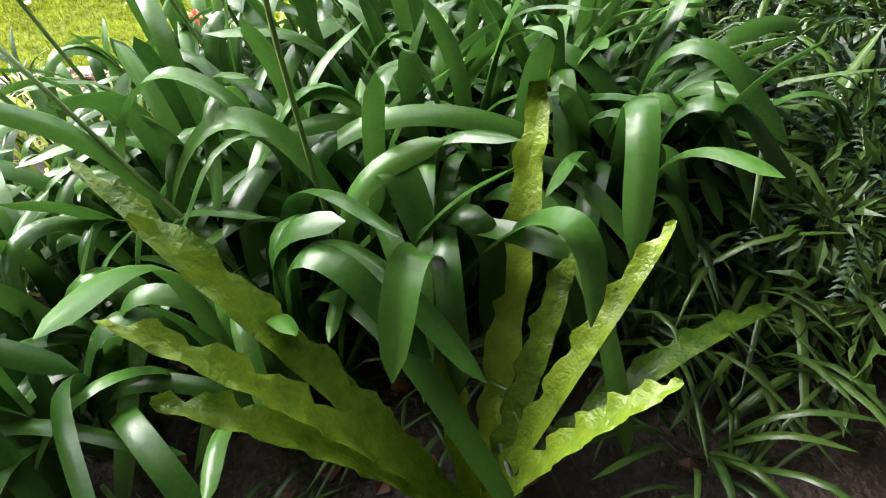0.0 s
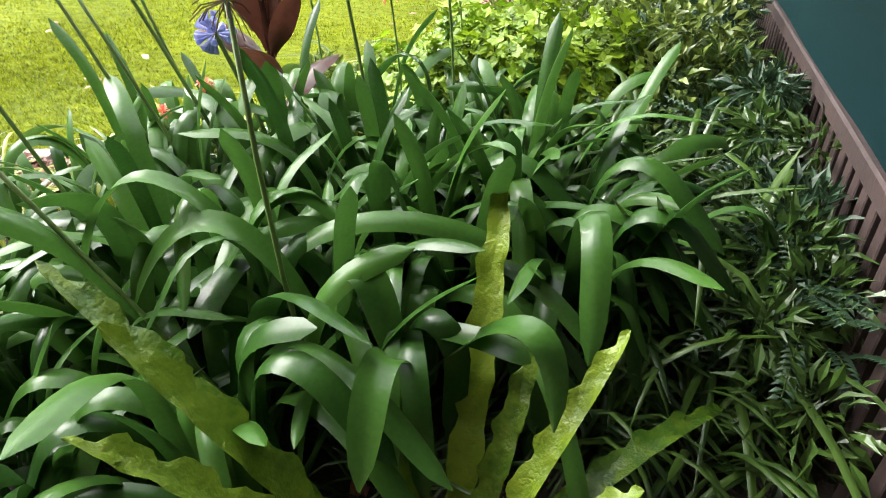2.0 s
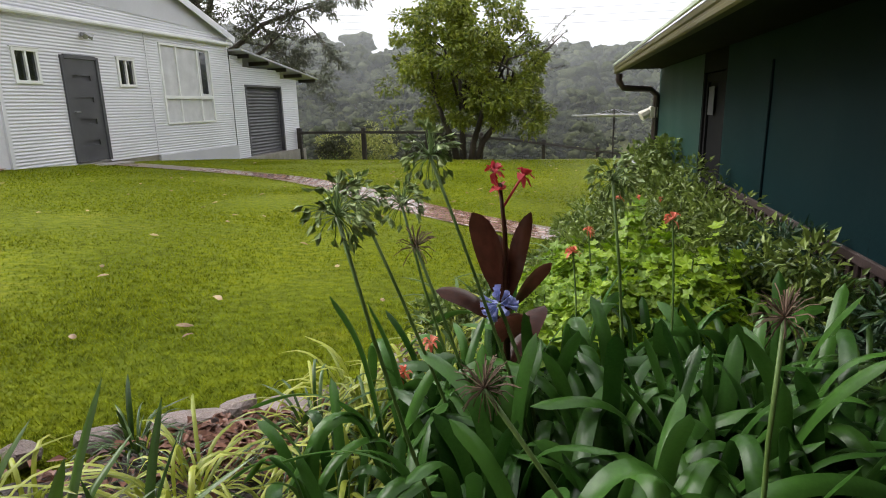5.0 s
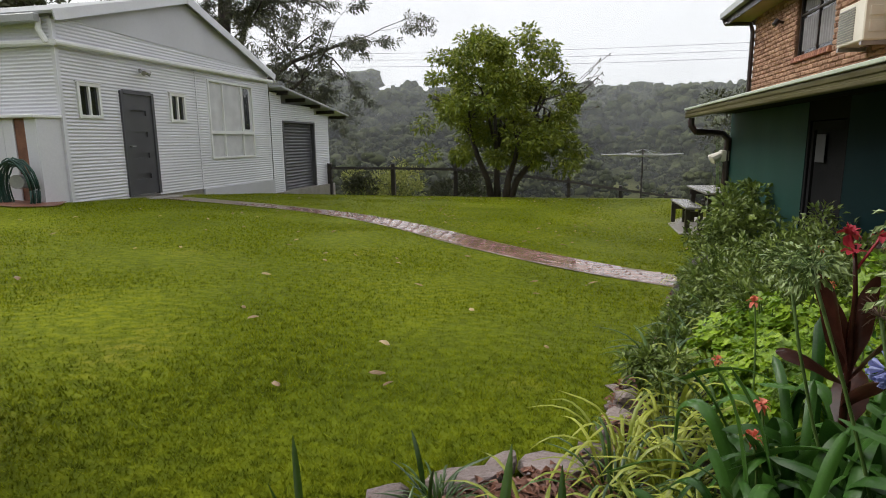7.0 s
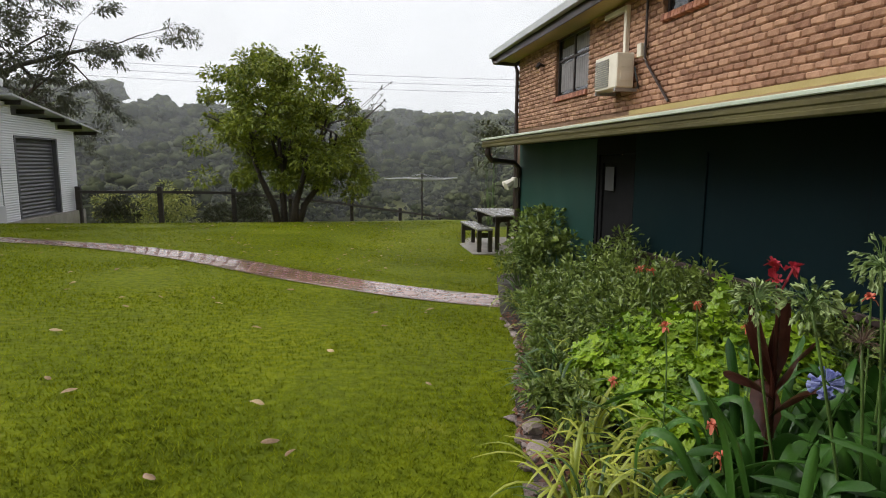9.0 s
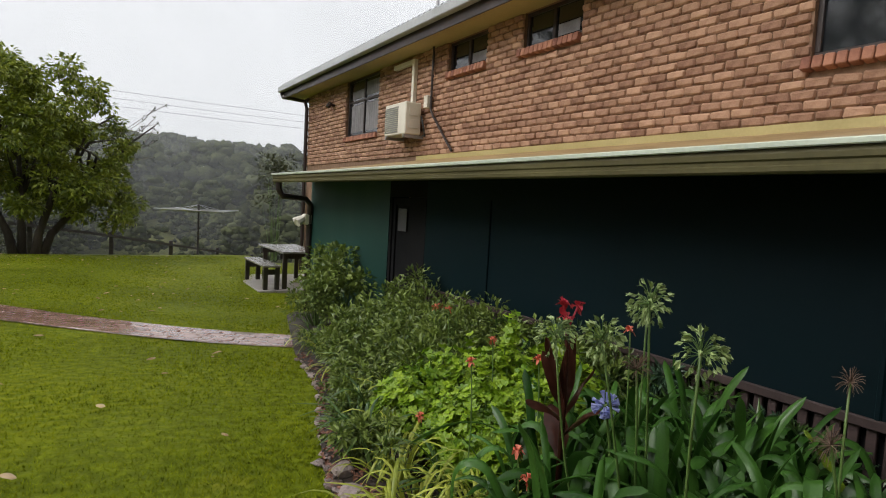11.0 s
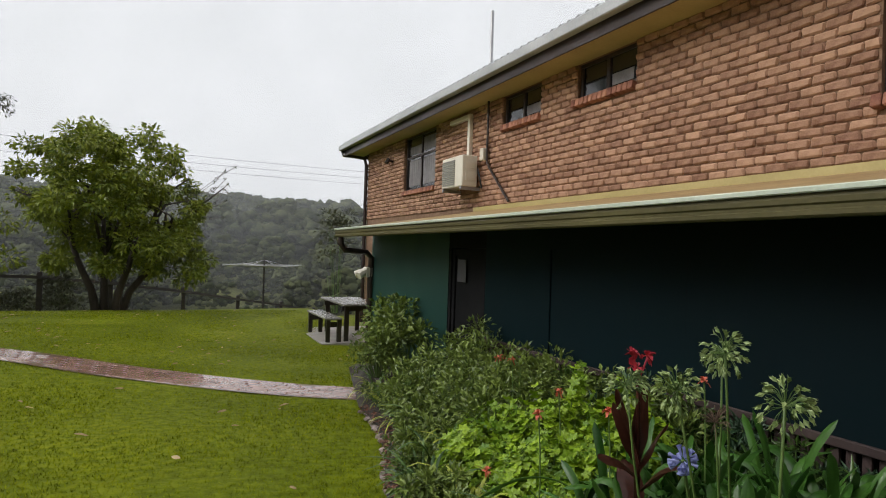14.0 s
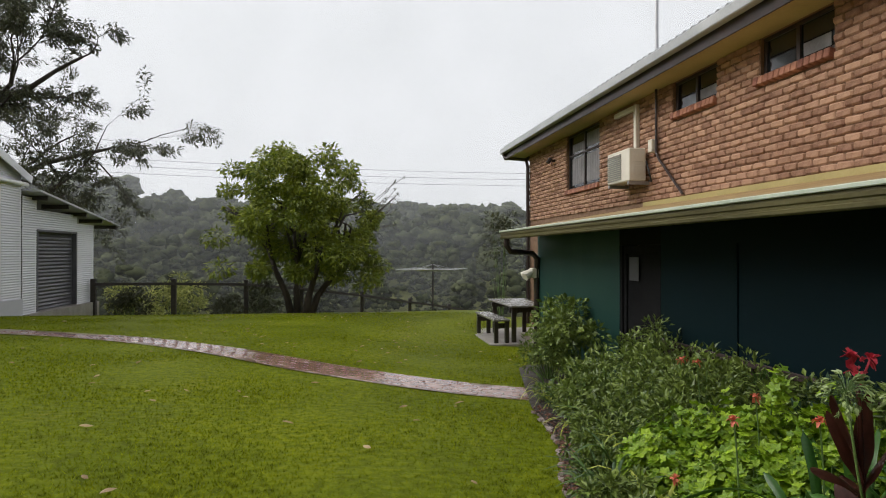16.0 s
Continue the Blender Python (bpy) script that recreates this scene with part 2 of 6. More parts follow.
M["stone"] = material("edging_stone", (0.10, 0.060, 0.058), (0.40, 0.32, 0.30), 0.35, 9, 60, 0.7, random_by="Object", deep=0.02)
M["agapanthus"] = material("strap_leaf", (0.007, 0.036, 0.005), (0.066, 0.165, 0.026), 0.30, 5, 130, 0.30, stretch=(1, 1, 1), random_by="Object", trans=0.25, spec=0.36, deep=0.002)
M["fern"] = material("wavy_leaf", (0.022, 0.080, 0.006), (0.190, 0.270, 0.020), 0.32, 34, 150, 0.9, random_by="Object", trans=0.22, deep=0.006, spec=0.35)
M["grassy"] = material("grassy_leaf", (0.007, 0.030, 0.005), (0.080, 0.150, 0.026), 0.32, 4, 60, 0.0, random_by="Object", trans=0.20, spec=0.5)
M["yellow_grass"] = material("striped_leaf", (0.12, 0.17, 0.012), (0.42, 0.45, 0.060), 0.4, 4, 60, 0.0, random_by="Object", trans=0.25)
M["feather"] = material("feathery_leaf", (0.010, 0.034, 0.014), (0.045, 0.095, 0.045), 0.5, 4, 60, 0.0, random_by="Island", trans=0.2)
M["geranium"] = material("geranium_leaf", (0.060, 0.150, 0.005), (0.31, 0.45, 0.018), 0.48, 4, 60, 0.0, random_by="Island", trans=0.28)
M["shrub"] = material("shrub_leaf", (0.028, 0.064, 0.009), (0.24, 0.31, 0.060), 0.42, 3, 60, 0.0, random_by="Island", trans=0.2)
M["canna"] = material("bronze_leaf", (0.034, 0.012, 0.008), (0.095, 0.032, 0.020), 0.3, 6, 50, 0.2, trans=0.4, spec=0.3)
M["red"] = material("red_petal", (0.38, 0.012, 0.03), (0.62, 0.07, 0.10), 0.5, 20, 90, 0.1, trans=0.3)
M["coral"] = material("coral_petal", (0.62, 0.12, 0.07), (0.85, 0.28, 0.18), 0.5, 20, 90, 0.1, trans=0.3)
M["blue"] = material("blue_petal", (0.22, 0.24, 0.55), (0.48, 0.52, 0.82), 0.5, 20, 90, 0.1, random_by="Island", trans=0.3)
M["stem"] = material("green_stem", (0.065, 0.120, 0.024), (0.140, 0.215, 0.060), 0.45, 10, 90, 0.1)
M["pod"] = material("seed_pod", (0.090, 0.150, 0.035), (0.34, 0.42, 0.16), 0.4, 10, 60, 0.0, random_by="Island")
M["dry"] = material("dry_stalk", (0.060, 0.036, 0.024), (0.20, 0.13, 0.09), 0.8, 10, 60, 0.0, random_by="Island")
M["mulch"] = material("fallen_leaf", (0.050, 0.018, 0.012), (0.27, 0.115, 0.070), 0.6, 5, 60, 0.0, random_by="Island")
M["hose"] = material("green_hose", (0.012, 0.045, 0.035), (0.030, 0.085, 0.065), 0.4, 20, 90, 0.0)
M["car_paint"] = material("dark_car_paint", (0.016, 0.016, 0.015), (0.024, 0.024, 0.022), 0.35, 2, 30, 0.05, coat=0.3)
M["rubber"] = material("tyre_rubber", (0.012, 0.012, 0.012), (0.025, 0.025, 0.024), 0.8, 10, 90, 0.3)
M["lamp"] = material("lamp_lens", (0.45, 0.46, 0.48), (0.6, 0.61, 0.63), 0.12, 4, 30, 0.0, spec=0.8)
M["appliance"] = material("appliance_enamel", (0.60, 0.56, 0.47), (0.70, 0.66, 0.57), 0.4, 4, 50, 0.05)
M["grille"] = material("appliance_grille", (0.22, 0.21, 0.19), (0.34, 0.33, 0.30), 0.5, 60, 200, 0.4)
M["rust"] = material("red_gravel", (0.12, 0.045, 0.026), (0.28, 0.12, 0.07), 0.5, 5, 80, 0.6)
M["lip"] = material("pale_green_enamel", (0.40, 0.45, 0.36), (0.58, 0.63, 0.52), 0.3, 2, 40, 0.05)
M["wattle"] = material("wattle_leaf", (0.10, 0.14, 0.020), (0.50, 0.50, 0.14), 0.5, 3, 60, 0.0, random_by="Island", trans=0.25)
M["dead_leaf"] = material("dead_leaf", (0.16, 0.085, 0.045), (0.46, 0.33, 0.19), 0.6, 12, 90, 0.2, random_by="Object")
M["curtain"] = material("white_curtain", (0.45, 0.45, 0.47), (0.62, 0.62, 0.64), 0.8, 3, 40, 0.2)
M["sheer"] = material("dim_curtain", (0.13, 0.12, 0.125), (0.22, 0.21, 0.215), 0.7, 6, 60, 0.1)
M["wire"] = material("black_wire", (0.02, 0.02, 0.02), (0.03, 0.03, 0.03), 0.6, 5, 50, 0.0)

# ---------------------------------------------------------------- land and lawn
bm = bmesh.new()
xs = sorted({*np.linspace(-14, 6, 61).round(3).tolist(), *np.linspace(-60, 60, 41).round(2).tolist(), *np.linspace(-420, 420, 43).round(1).tolist()})
ys = sorted({*np.linspace(-4, 24, 85).round(3).tolist(), *np.linspace(-40, 80, 41).round(2).tolist(), *np.linspace(-300, 420, 37).round(1).tolist()})
gv = [[bm.verts.new((x, y, land_z(x, y) + 0.012 * noise.noise((x * 0.9, y * 0.9, 0)))) for y in ys] for x in xs]
for i in range(len(xs) - 1):
    for j in range(len(ys) - 1):
        bm.faces.new((gv[i][j], gv[i + 1][j], gv[i + 1][j + 1], gv[i][j + 1]))
for f in bm.faces:
    c = f.calc_center_median()
    f.material_index = 1 if c.y > 30 or abs(c.x) > 45 or c.y < -30 else 0
ground = tagged(part("ground", bm, [M["lawn"], M["valley"]], smooth=True), "wet mown green lawn running down to a wooded valley", "lawn", kind="structure")

# garden bed soil, a raised sheet between edging and house
bm = bmesh.new()


def bed_point(u, v):
    y = -1.4 + 9.6 * v
    x0 = bed_edge(y) if y < 5.4 else -0.10 + 0.75 * (y - 5.4) / 2.8
    x = x0 + (1.32 - x0) * u
    rise = 0.02 + 0.06 * min(1, u * 6)
    return x, y, ground_z(x, y) + rise + 0.025 * noise.noise((x * 3, y * 3, 2))


sheet(bm, bed_point, 26, 60)
tagged(part("garden_bed", bm, M["soil"], smooth=True), "dark damp soil of the raised garden bed", "soil", kind="structure")

# ---------------------------------------------------------------- brick house
FX = 3.0           # brick facade
HY0, HY1 = -3.0, 14.8
EAVE = 3.84
house = empty("house", pose(FX, 0, 0), "two-storey orange brick house with cream eaves and green screened verandah", "house")
HM = pose(-FX, 0, 0)


def hpart(name, bm, mat, label="", parent=None):
    bmesh.ops.transform(bm, matrix=HM, verts=bm.verts)
    return part(name, bm, mat, parent or house, label)


WINS = [  # y0, y1, z0, z1
    (10.62, 12.26, 2.66, 3.84),
    (7.10, 8.14, 3.38, 3.84),
    (5.25, 6.30, 3.38, 3.84),
    (0.35, 2.70, 2.63, 3.72),
]
LOW = -0.9
cuts = sorted({HY0, HY1, *[w[0] for w in WINS], *[w[1] for w in WINS]})
wall = None
for a, b in zip(cuts, cuts[1:]):
    w = [q for q in WINS if q[0] <= a and b <= q[1]]
    for z0, z1 in ([(LOW, w[0][2]), (w[0][3], EAVE + 0.1)] if w else [(LOW, EAVE + 0.1)]):
        ob = hpart("wall", boxes((FX + 0.02, FX + 0.23, a, b, z0, z1)), M["mortar"], "orange-brown face brick wall")
        wall = wall or ob
hpart("end_wall", boxes((FX + 0.25, FX + 8, HY1 - 0.23, HY1, LOW, EAVE + 0.1), (FX + 0.25, FX + 8, HY0, HY0 + 0.23, LOW, EAVE + 0.1), (FX + 8, FX + 8.2, HY0, HY1, LOW, EAVE + 0.1)), M["brick_far"])
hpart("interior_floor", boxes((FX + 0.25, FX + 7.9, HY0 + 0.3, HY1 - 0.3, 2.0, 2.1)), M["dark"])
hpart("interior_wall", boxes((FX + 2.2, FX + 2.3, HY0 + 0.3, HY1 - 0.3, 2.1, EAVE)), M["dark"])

# roof: eave soffit, fascia, gutter, tiled slope
EX = 2.54
SL = math.tan(radians(21))
bm = bmesh.new()
RY0, RY1 = HY0 - 0.5, HY1 + 0.72
for s in range(1):
    prof = [(EX + 0.05, EAVE + 0.27), (FX + 4.1, EAVE + 0.27 + (FX + 4.05 - EX) * SL), (FX + 8.75, EAVE + 0.24)]
    for (xa, za), (xb, zb) in zip(prof, prof[1:]):
        n = 17
        for k in range(n):
            ya, yb = RY0, RY1
            x0, x1 = xa + (xb - xa) * k / n, xa + (xb - xa) * (k + 1) / n
            z0, z1 = za + (zb - za) * k / n, za + (zb - za) * (k + 1) / n
            lift = 0.03
            v = [bm.verts.new(p) for p in ((x0, ya, z0 + (lift if xb > xa else 0) * (xb > xa)), (x0, yb, z0 + lift * (zb > za)), (x1, yb, z1 + lift * (zb < za)), (x1, ya, z1 + lift * (zb < za)))]
            bm.faces.new(v)
roof = hpart("roof", bm, M["grey_metal"], "grey tiled roof slope")
bm = boxes((EX + 0.02, FX + 0.02, RY0, RY1, EAVE, EAVE + 0.03))
hpart("soffit", bm, M["cream"], "cream painted eave lining")
hpart("fascia", boxes((EX, EX + 0.025, RY0, RY1, EAVE - 0.02, EAVE + 0.17), (EX, FX + 0.4, RY1 - 0.03, RY1, EAVE - 0.02, EAVE + 0.17)), M["brown"], "dark brown fascia board")
hpart("gutter", boxes((EX - 0.12, EX - 0.004, RY0, RY1 + 0.02, EAVE + 0.13, EAVE + 0.265), bevel=0.012), M["grey_metal"], "grey metal gutter")
# roof tile edges showing over the gutter
tile = mesh_of("roof_tile", tube(bmesh.new(), [(-0.03, 0, 0.255), (0.35, 0, 0.255 + 0.38 * SL), (0.36, 0, 0.24 + 0.38 * SL), (0.75, 0, 0.255 + 0.78 * SL)], [0.055, 0.045, 0.055, 0.045], 6), M["grey_metal"])
y = RY0
while y < RY1:
    piece("roof_tile", tile, roof, pose(EX - FX, y, EAVE + 0.03))
    y += 0.17
bm = bmesh.new()
tube(bm, [(EX - 0.05, HY1 + 0.62, EAVE + 0.12), (EX - 0.02, HY1 + 0.6, EAVE + 0.02), (FX - 0.1, HY1 - 0.04, EAVE - 0.12), (FX - 0.055, HY1 - 0.06, EAVE - 0.3), (FX - 0.055, HY1 - 0.06, LOW + 0.4)], 0.045, 8)
hpart("downpipe", bm, M["brown"], "brown downpipe at the brick corner")
bm = bmesh.new()
tube(bm, [(FX - 0.05, 8.50, EAVE), (FX - 0.05, 8.50, 2.86), (FX - 0.05, 8.42, 2.75), (FX - 0.05, 7.80, 2.16)], 0.020, 8)
hpart("waste_pipe", bm, M["brown"], "brown painted waste pipe with slanting foot")
bm = bmesh.new()
tube(bm, [(FX + 0.6, 9.6, 4.3), (FX + 0.6, 9.6, 5.85)], 0.03, 8)
tube(bm, [(FX + 0.6, 9.6, 4.2), (FX + 0.6, 9.6, 4.5)], 0.05, 8)
hpart("vent_pipe", bm, M["steel"], "thin grey vent pipe on the roof")

# plain unseen wing added behind the camera to keep sky light off the bed
hpart("wing_wall", boxes((-1.3, FX - 0.1, -1.75, -1.5, -0.4, 4.6)), M["brick_far"], "plain unseen brick wall added to shade the garden bed")
hpart("unseen_shade_roof", boxes((-1.7, FX - 0.1, -1.495, 0.10, 2.9, 3.0)), M["grey_metal"])

# windows of the upper storey
for k, (y0, y1, z0, z1) in enumerate(WINS):
    win = empty("window", pose(0, 0, 0))
    win.parent = house
    bm = bmesh.new()
    f = 0.045
    X0, X1 = FX + 0.06, FX + 0.12
    for q in ((y0, y1, z0, z0 + f), (y0, y1, z1 - f, z1), (y0, y0 + f, z0 + f, z1 - f), (y1 - f, y1, z0 + f, z1 - f)):
        box(bm, X0, X1, q[0], q[1], q[2], q[3], 0.004)
    mid = (y0 + y1) / 2
    box(bm, X0 + 0.002, X1 - 0.002, mid - 0.025, mid + 0.025, z0 + f, z1 - f)
    if k in (0, 3):
        box(bm, X0 + 0.004, X1 - 0.004, y0 + f, mid - 0.025, z0 + 0.60 * (z1 - z0), z0 + 0.60 * (z1 - z0) + 0.04)
        box(bm, X0 + 0.004, X1 - 0.004, mid + 0.025, y1 - f, z0 + 0.60 * (z1 - z0), z0 + 0.60 * (z1 - z0) + 0.04)
    bmesh.ops.transform(bm, matrix=HM, verts=bm.verts)
    part("window_frame", bm, M["brown"], win, "dark brown aluminium frame")
    for a, b in ((y0 + f, mid - 0.025), (mid + 0.025, y1 - f)):
        bm = boxes((X0 + 0.026, X0 + 0.032, a, b, z0 + f, z1 - f))
        bmesh.ops.transform(bm, matrix=HM, verts=bm.verts)
        part("pane", bm, M["glass"], win)
    if k in (0, 1, 2):
        bm = bmesh.new()
        if k == 0:
            for a, b, c, d in ((11.50, 12.12, z0 + 0.1, z0 + 0.66), (10.72, 11.38, z0 + 0.1, z0 + 0.66), (11.50, 12.1, z0 + 0.78, z1 - 0.22), (10.72, 11.38, z0 + 0.8, z1 - 0.1)):
                sheet(bm, lambda u, v, a=a, b=b, c=c, d=d: (X0 + 0.020 + 0.003 * math.sin(u * 40), a + (b - a) * u, c + (d - c) * v), 24, 2)
        else:
            box(bm, X0 + 0.016, X0 + 0.022, y0 + 0.1, mid - 0.06, z0 + 0.06, z0 + 0.20)
        bmesh.ops.transform(bm, matrix=HM, verts=bm.verts)
        part("curtain", bm, M["sheer"], win, "pale curtain behind the glass")

# split air conditioner
AC = empty("air_conditioner", pose(FX, 9.15, 2.46), "cream outdoor air-conditioning unit bracketed to the brick wall", "air conditioner")
bm = boxes((-0.36, -0.07, -0.38, 0.38, 0.0, 0.52), bevel=0.015)
part("casing", bm, M["appliance"], AC)
bm = bmesh.new()
for k in range(13):
    box(bm, -0.375, -0.362, -0.12, 0.35, 0.045 + k * 0.033, 0.063 + k * 0.033)
part("grille", bm, M["grille"], AC, "grey slatted fan grille")
bm = boxes((-0.30, -0.12, -0.394, -0.384, 0.30, 0.42), (-0.30, -0.12, -0.394, -0.384, 0.1, 0.24), bevel=0.004)
part("side_cover", bm, M["appliance"], AC)
for y in (-0.36, 0.31):
    part("bracket", boxes((-0.36, -0.002, y, y + 0.05, -0.055, -0.004)), M["steel"], AC)
bm = bmesh.new()
box(bm, -0.075, -0.002, -0.06, 0.02, 0.50, 1.30, 0.008)
box(bm, -0.075, -0.002, 0.024, 0.72, 1.22, 1.30, 0.008)
part("duct", bm, M["appliance"], AC, "cream plastic pipe cover")
bm = bmesh.new()
tube(bm, [(-0.10, -0.44, 0.30), (-0.09, -0.52, 0.10), (-0.05, -0.50, -0.02), (-0.03, -0.40, 0.0)], 0.014, 6)
part("cable", bm, M["wire"], AC)
bm = boxes((-0.11, -0.002, -0.62, -0.50, 0.42, 0.62), bevel=0.01)
part("isolator", bm, M["appliance"], AC)
bm = bmesh.new()
tube(bm, [(-0.002, 0, 0), (-0.10, 0, 0.02)], 0.03, 8)
tube(bm, [(-0.10, 0, 0.05), (-0.17, 0, -0.05)], 0.05, 8)
spot = tagged(part("wall_light", bm, M["brown"]), "small dark spotlight on the brick wall", "wall light")
spot.matrix_world = pose(FX, 12.95, 3.42)

# verandah: roof, gutter, screens, base
GX, GZ = 0.60, 1.53
VY0, VY1 = -1.45, 8.95
WX = 1.25
bm = bmesh.new()
n = 60
for k in range(n):
    ya, yb = VY0 + (VY1 - VY0) * k / n, VY0 + (VY1 - VY0) * (k + 1) / n
    for a, b, h0, h1 in ((0, 0.25, 0, 0.008), (0.25, 0.5, 0.008, 0), (0.5, 1, 0, 0)):
        p, q = ya + (yb - ya) * a, ya + (yb - ya) * b
        v = [bm.verts.new(c) for c in ((GX + 0.06, p, GZ + 0.125 + h0), (GX + 0.06, q, GZ + 0.125 + h1), (FX + 0.02, q, 2.06 + h1), (FX + 0.02, p, 2.06 + h0))]
        bm.faces.new(v)
        w = [bm.verts.new((c.co.x, c.co.y, c.co.z - 0.03)) for c in v]
        bm.faces.new(w[::-1])
hpart("verandah_roof", bm, M["wet_cream"], "cream ribbed metal verandah roof")
hpart("flashing", boxes((FX - 0.03, FX + 0.015, VY0, VY1, 2.03, 2.13)), M["cream"], "cream flashing strip against the bricks")
bm = bmesh.new()
prof = [(0.055, 0.100), (0.055, 0.0), (0.006, 0.0), (-0.004, 0.010), (-0.004, 0.030), (0.003, 0.036), (0.003, 0.052), (-0.006, 0.060), (-0.006, 0.082), (0.000, 0.100)]
ends = [[bm.verts.new((GX + px, yy, GZ + pz)) for px, pz in prof] for yy in (VY0, VY1 + 0.02)]
for k in range(len(prof)):
    j = (k + 1) % len(prof)
    bm.faces.new((ends[0][k], ends[0][j], ends[1][j], ends[1][k]))
bm.faces.new(ends[0])
bm.faces.new(ends[1][::-1])
hpart("verandah_gutter", bm, M["gutter"], "olive metal gutter of the verandah")
hpart("gutter_lip", boxes((GX - 0.024, GX - 0.006, VY0, VY1 + 0.025, GZ + 0.102, GZ + 0.130), bevel=0.005), M["lip"], "pale rolled lip of the verandah gutter")
# beam and lining coloured near-black for the shade under the roof
hpart("verandah_beam", boxes((WX - 0.02, WX + 0.08, VY0, VY1 + 0.1, GZ - 0.13, GZ + 0.10), (GX + 0.06, WX - 0.025, VY0, VY1, GZ + 0.05, GZ + 0.065)), M["dark"], "beam and lining under the verandah roof, shade put into their near-black colour")
bm = bmesh.new()
tube(bm, [(GX + 0.06, VY1 - 0.10, GZ - 0.0), (GX + 0.06, VY1 - 0.10, GZ - 0.10), (GX + 0.12, VY1 - 0.10, GZ - 0.19), (WX - 0.16, VY1 - 0.04, GZ - 0.22), (WX - 0.07, VY1 + 0.0, GZ - 0.30), (WX - 0.07, VY1 + 0.02, GZ - 0.45), (WX - 0.07, VY1 + 0.02, -0.5)], 0.045, 8)
hpart("verandah_downpipe", bm, M["brown"], "dark brown bent downpipe under the verandah gutter")
DY0, DY1 = 5.48, 6.22
BASE = 0.49
vb = -0.55
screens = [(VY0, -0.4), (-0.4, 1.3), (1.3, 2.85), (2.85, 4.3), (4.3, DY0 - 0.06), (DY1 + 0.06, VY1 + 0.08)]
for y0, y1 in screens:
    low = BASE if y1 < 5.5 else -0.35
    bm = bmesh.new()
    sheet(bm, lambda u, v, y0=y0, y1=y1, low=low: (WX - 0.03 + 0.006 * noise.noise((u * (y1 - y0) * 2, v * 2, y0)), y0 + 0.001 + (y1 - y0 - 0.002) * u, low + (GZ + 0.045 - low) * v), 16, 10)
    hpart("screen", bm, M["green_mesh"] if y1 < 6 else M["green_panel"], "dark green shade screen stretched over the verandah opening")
for y in (1.3, 4.3):
    hpart("post", boxes((WX - 0.045, WX - 0.02, y - 0.012, y + 0.012, BASE, GZ - 0.135), bevel=0.004), M["green_mesh"])
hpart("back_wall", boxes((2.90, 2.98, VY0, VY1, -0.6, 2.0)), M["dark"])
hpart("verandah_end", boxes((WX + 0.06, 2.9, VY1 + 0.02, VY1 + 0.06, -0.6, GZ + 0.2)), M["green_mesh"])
hpart("verandah_floor", boxes((WX + 0.06, 2.9, VY0, VY1, -0.65, -0.60)), M["concrete"])
hpart("rail", boxes((WX - 0.045, WX + 0.06, VY0, DY0 - 0.06, BASE - 0.05, BASE), bevel=0.006), M["lattice"], "weathered brown timber rail under the screens")
slat = None
base_panel = empty("lattice_base")
base_panel.parent = house
y = VY0
while y < DY0 - 0.1:
    if slat is None:
        slat = mesh_of("slat", boxes((-0.012, 0.012, -0.022, 0.022, 0, 0.62), bevel=0.003), M["lattice"])
    piece("slat", slat, base_panel, pose(WX + 0.0 - FX, y, BASE - 0.05 - 0.62, 0, 0, 0))
    y += 0.075
# near-black sheet standing for the shade behind the slats
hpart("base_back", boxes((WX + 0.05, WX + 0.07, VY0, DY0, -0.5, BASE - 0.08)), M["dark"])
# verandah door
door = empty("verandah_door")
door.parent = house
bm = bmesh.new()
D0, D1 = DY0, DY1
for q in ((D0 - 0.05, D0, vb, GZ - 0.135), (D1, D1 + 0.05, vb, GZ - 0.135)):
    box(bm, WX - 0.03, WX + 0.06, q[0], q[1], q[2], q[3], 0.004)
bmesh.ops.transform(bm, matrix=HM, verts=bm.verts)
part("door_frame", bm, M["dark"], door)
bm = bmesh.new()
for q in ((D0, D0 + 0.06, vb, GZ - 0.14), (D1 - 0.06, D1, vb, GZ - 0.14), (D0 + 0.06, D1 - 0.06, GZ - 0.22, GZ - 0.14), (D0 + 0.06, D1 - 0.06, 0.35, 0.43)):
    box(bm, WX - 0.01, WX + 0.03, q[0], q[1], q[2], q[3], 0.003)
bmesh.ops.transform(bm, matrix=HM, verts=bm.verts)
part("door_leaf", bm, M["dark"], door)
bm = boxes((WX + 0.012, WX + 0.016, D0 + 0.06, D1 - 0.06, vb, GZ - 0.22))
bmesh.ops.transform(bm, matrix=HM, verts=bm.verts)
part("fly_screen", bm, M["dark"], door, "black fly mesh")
bm = boxes((WX - 0.016, WX - 0.012, DY1 - 0.34, DY1 - 0.14, 1.02, 1.27))
bmesh.ops.transform(bm, matrix=HM, verts=bm.verts)
part("door_notice", bm, M["slate"], door, "small grey patterned notice")
bm = boxes((-0.05, 0.06, -0.08, 0.08, 0, 0.16), bevel=0.012)
tube(bm, [(-0.02, -0.02, 0.10), (-0.16, -0.05, 0.02)], [0.05, 0.065], 8)
tube(bm, [(-0.02, 0.05, 0.10), (-0.15, 0.12, 0.03)], [0.05, 0.065], 8)
flood = tagged(part("floodlight", bm, M["appliance"]), "small cream twin floodlight on the verandah corner", "floodlight")
flood.matrix_world = pose(WX - 0.10, VY1 + 0.06, 0.92)

# ---------------------------------------------------------------- shed
SX = -9.67
SY0, SY1 = 8.95, 16.45
shed = empty("shed", pose(SX, SY0, 0), "pale grey corrugated iron shed with a low gable", "shed")
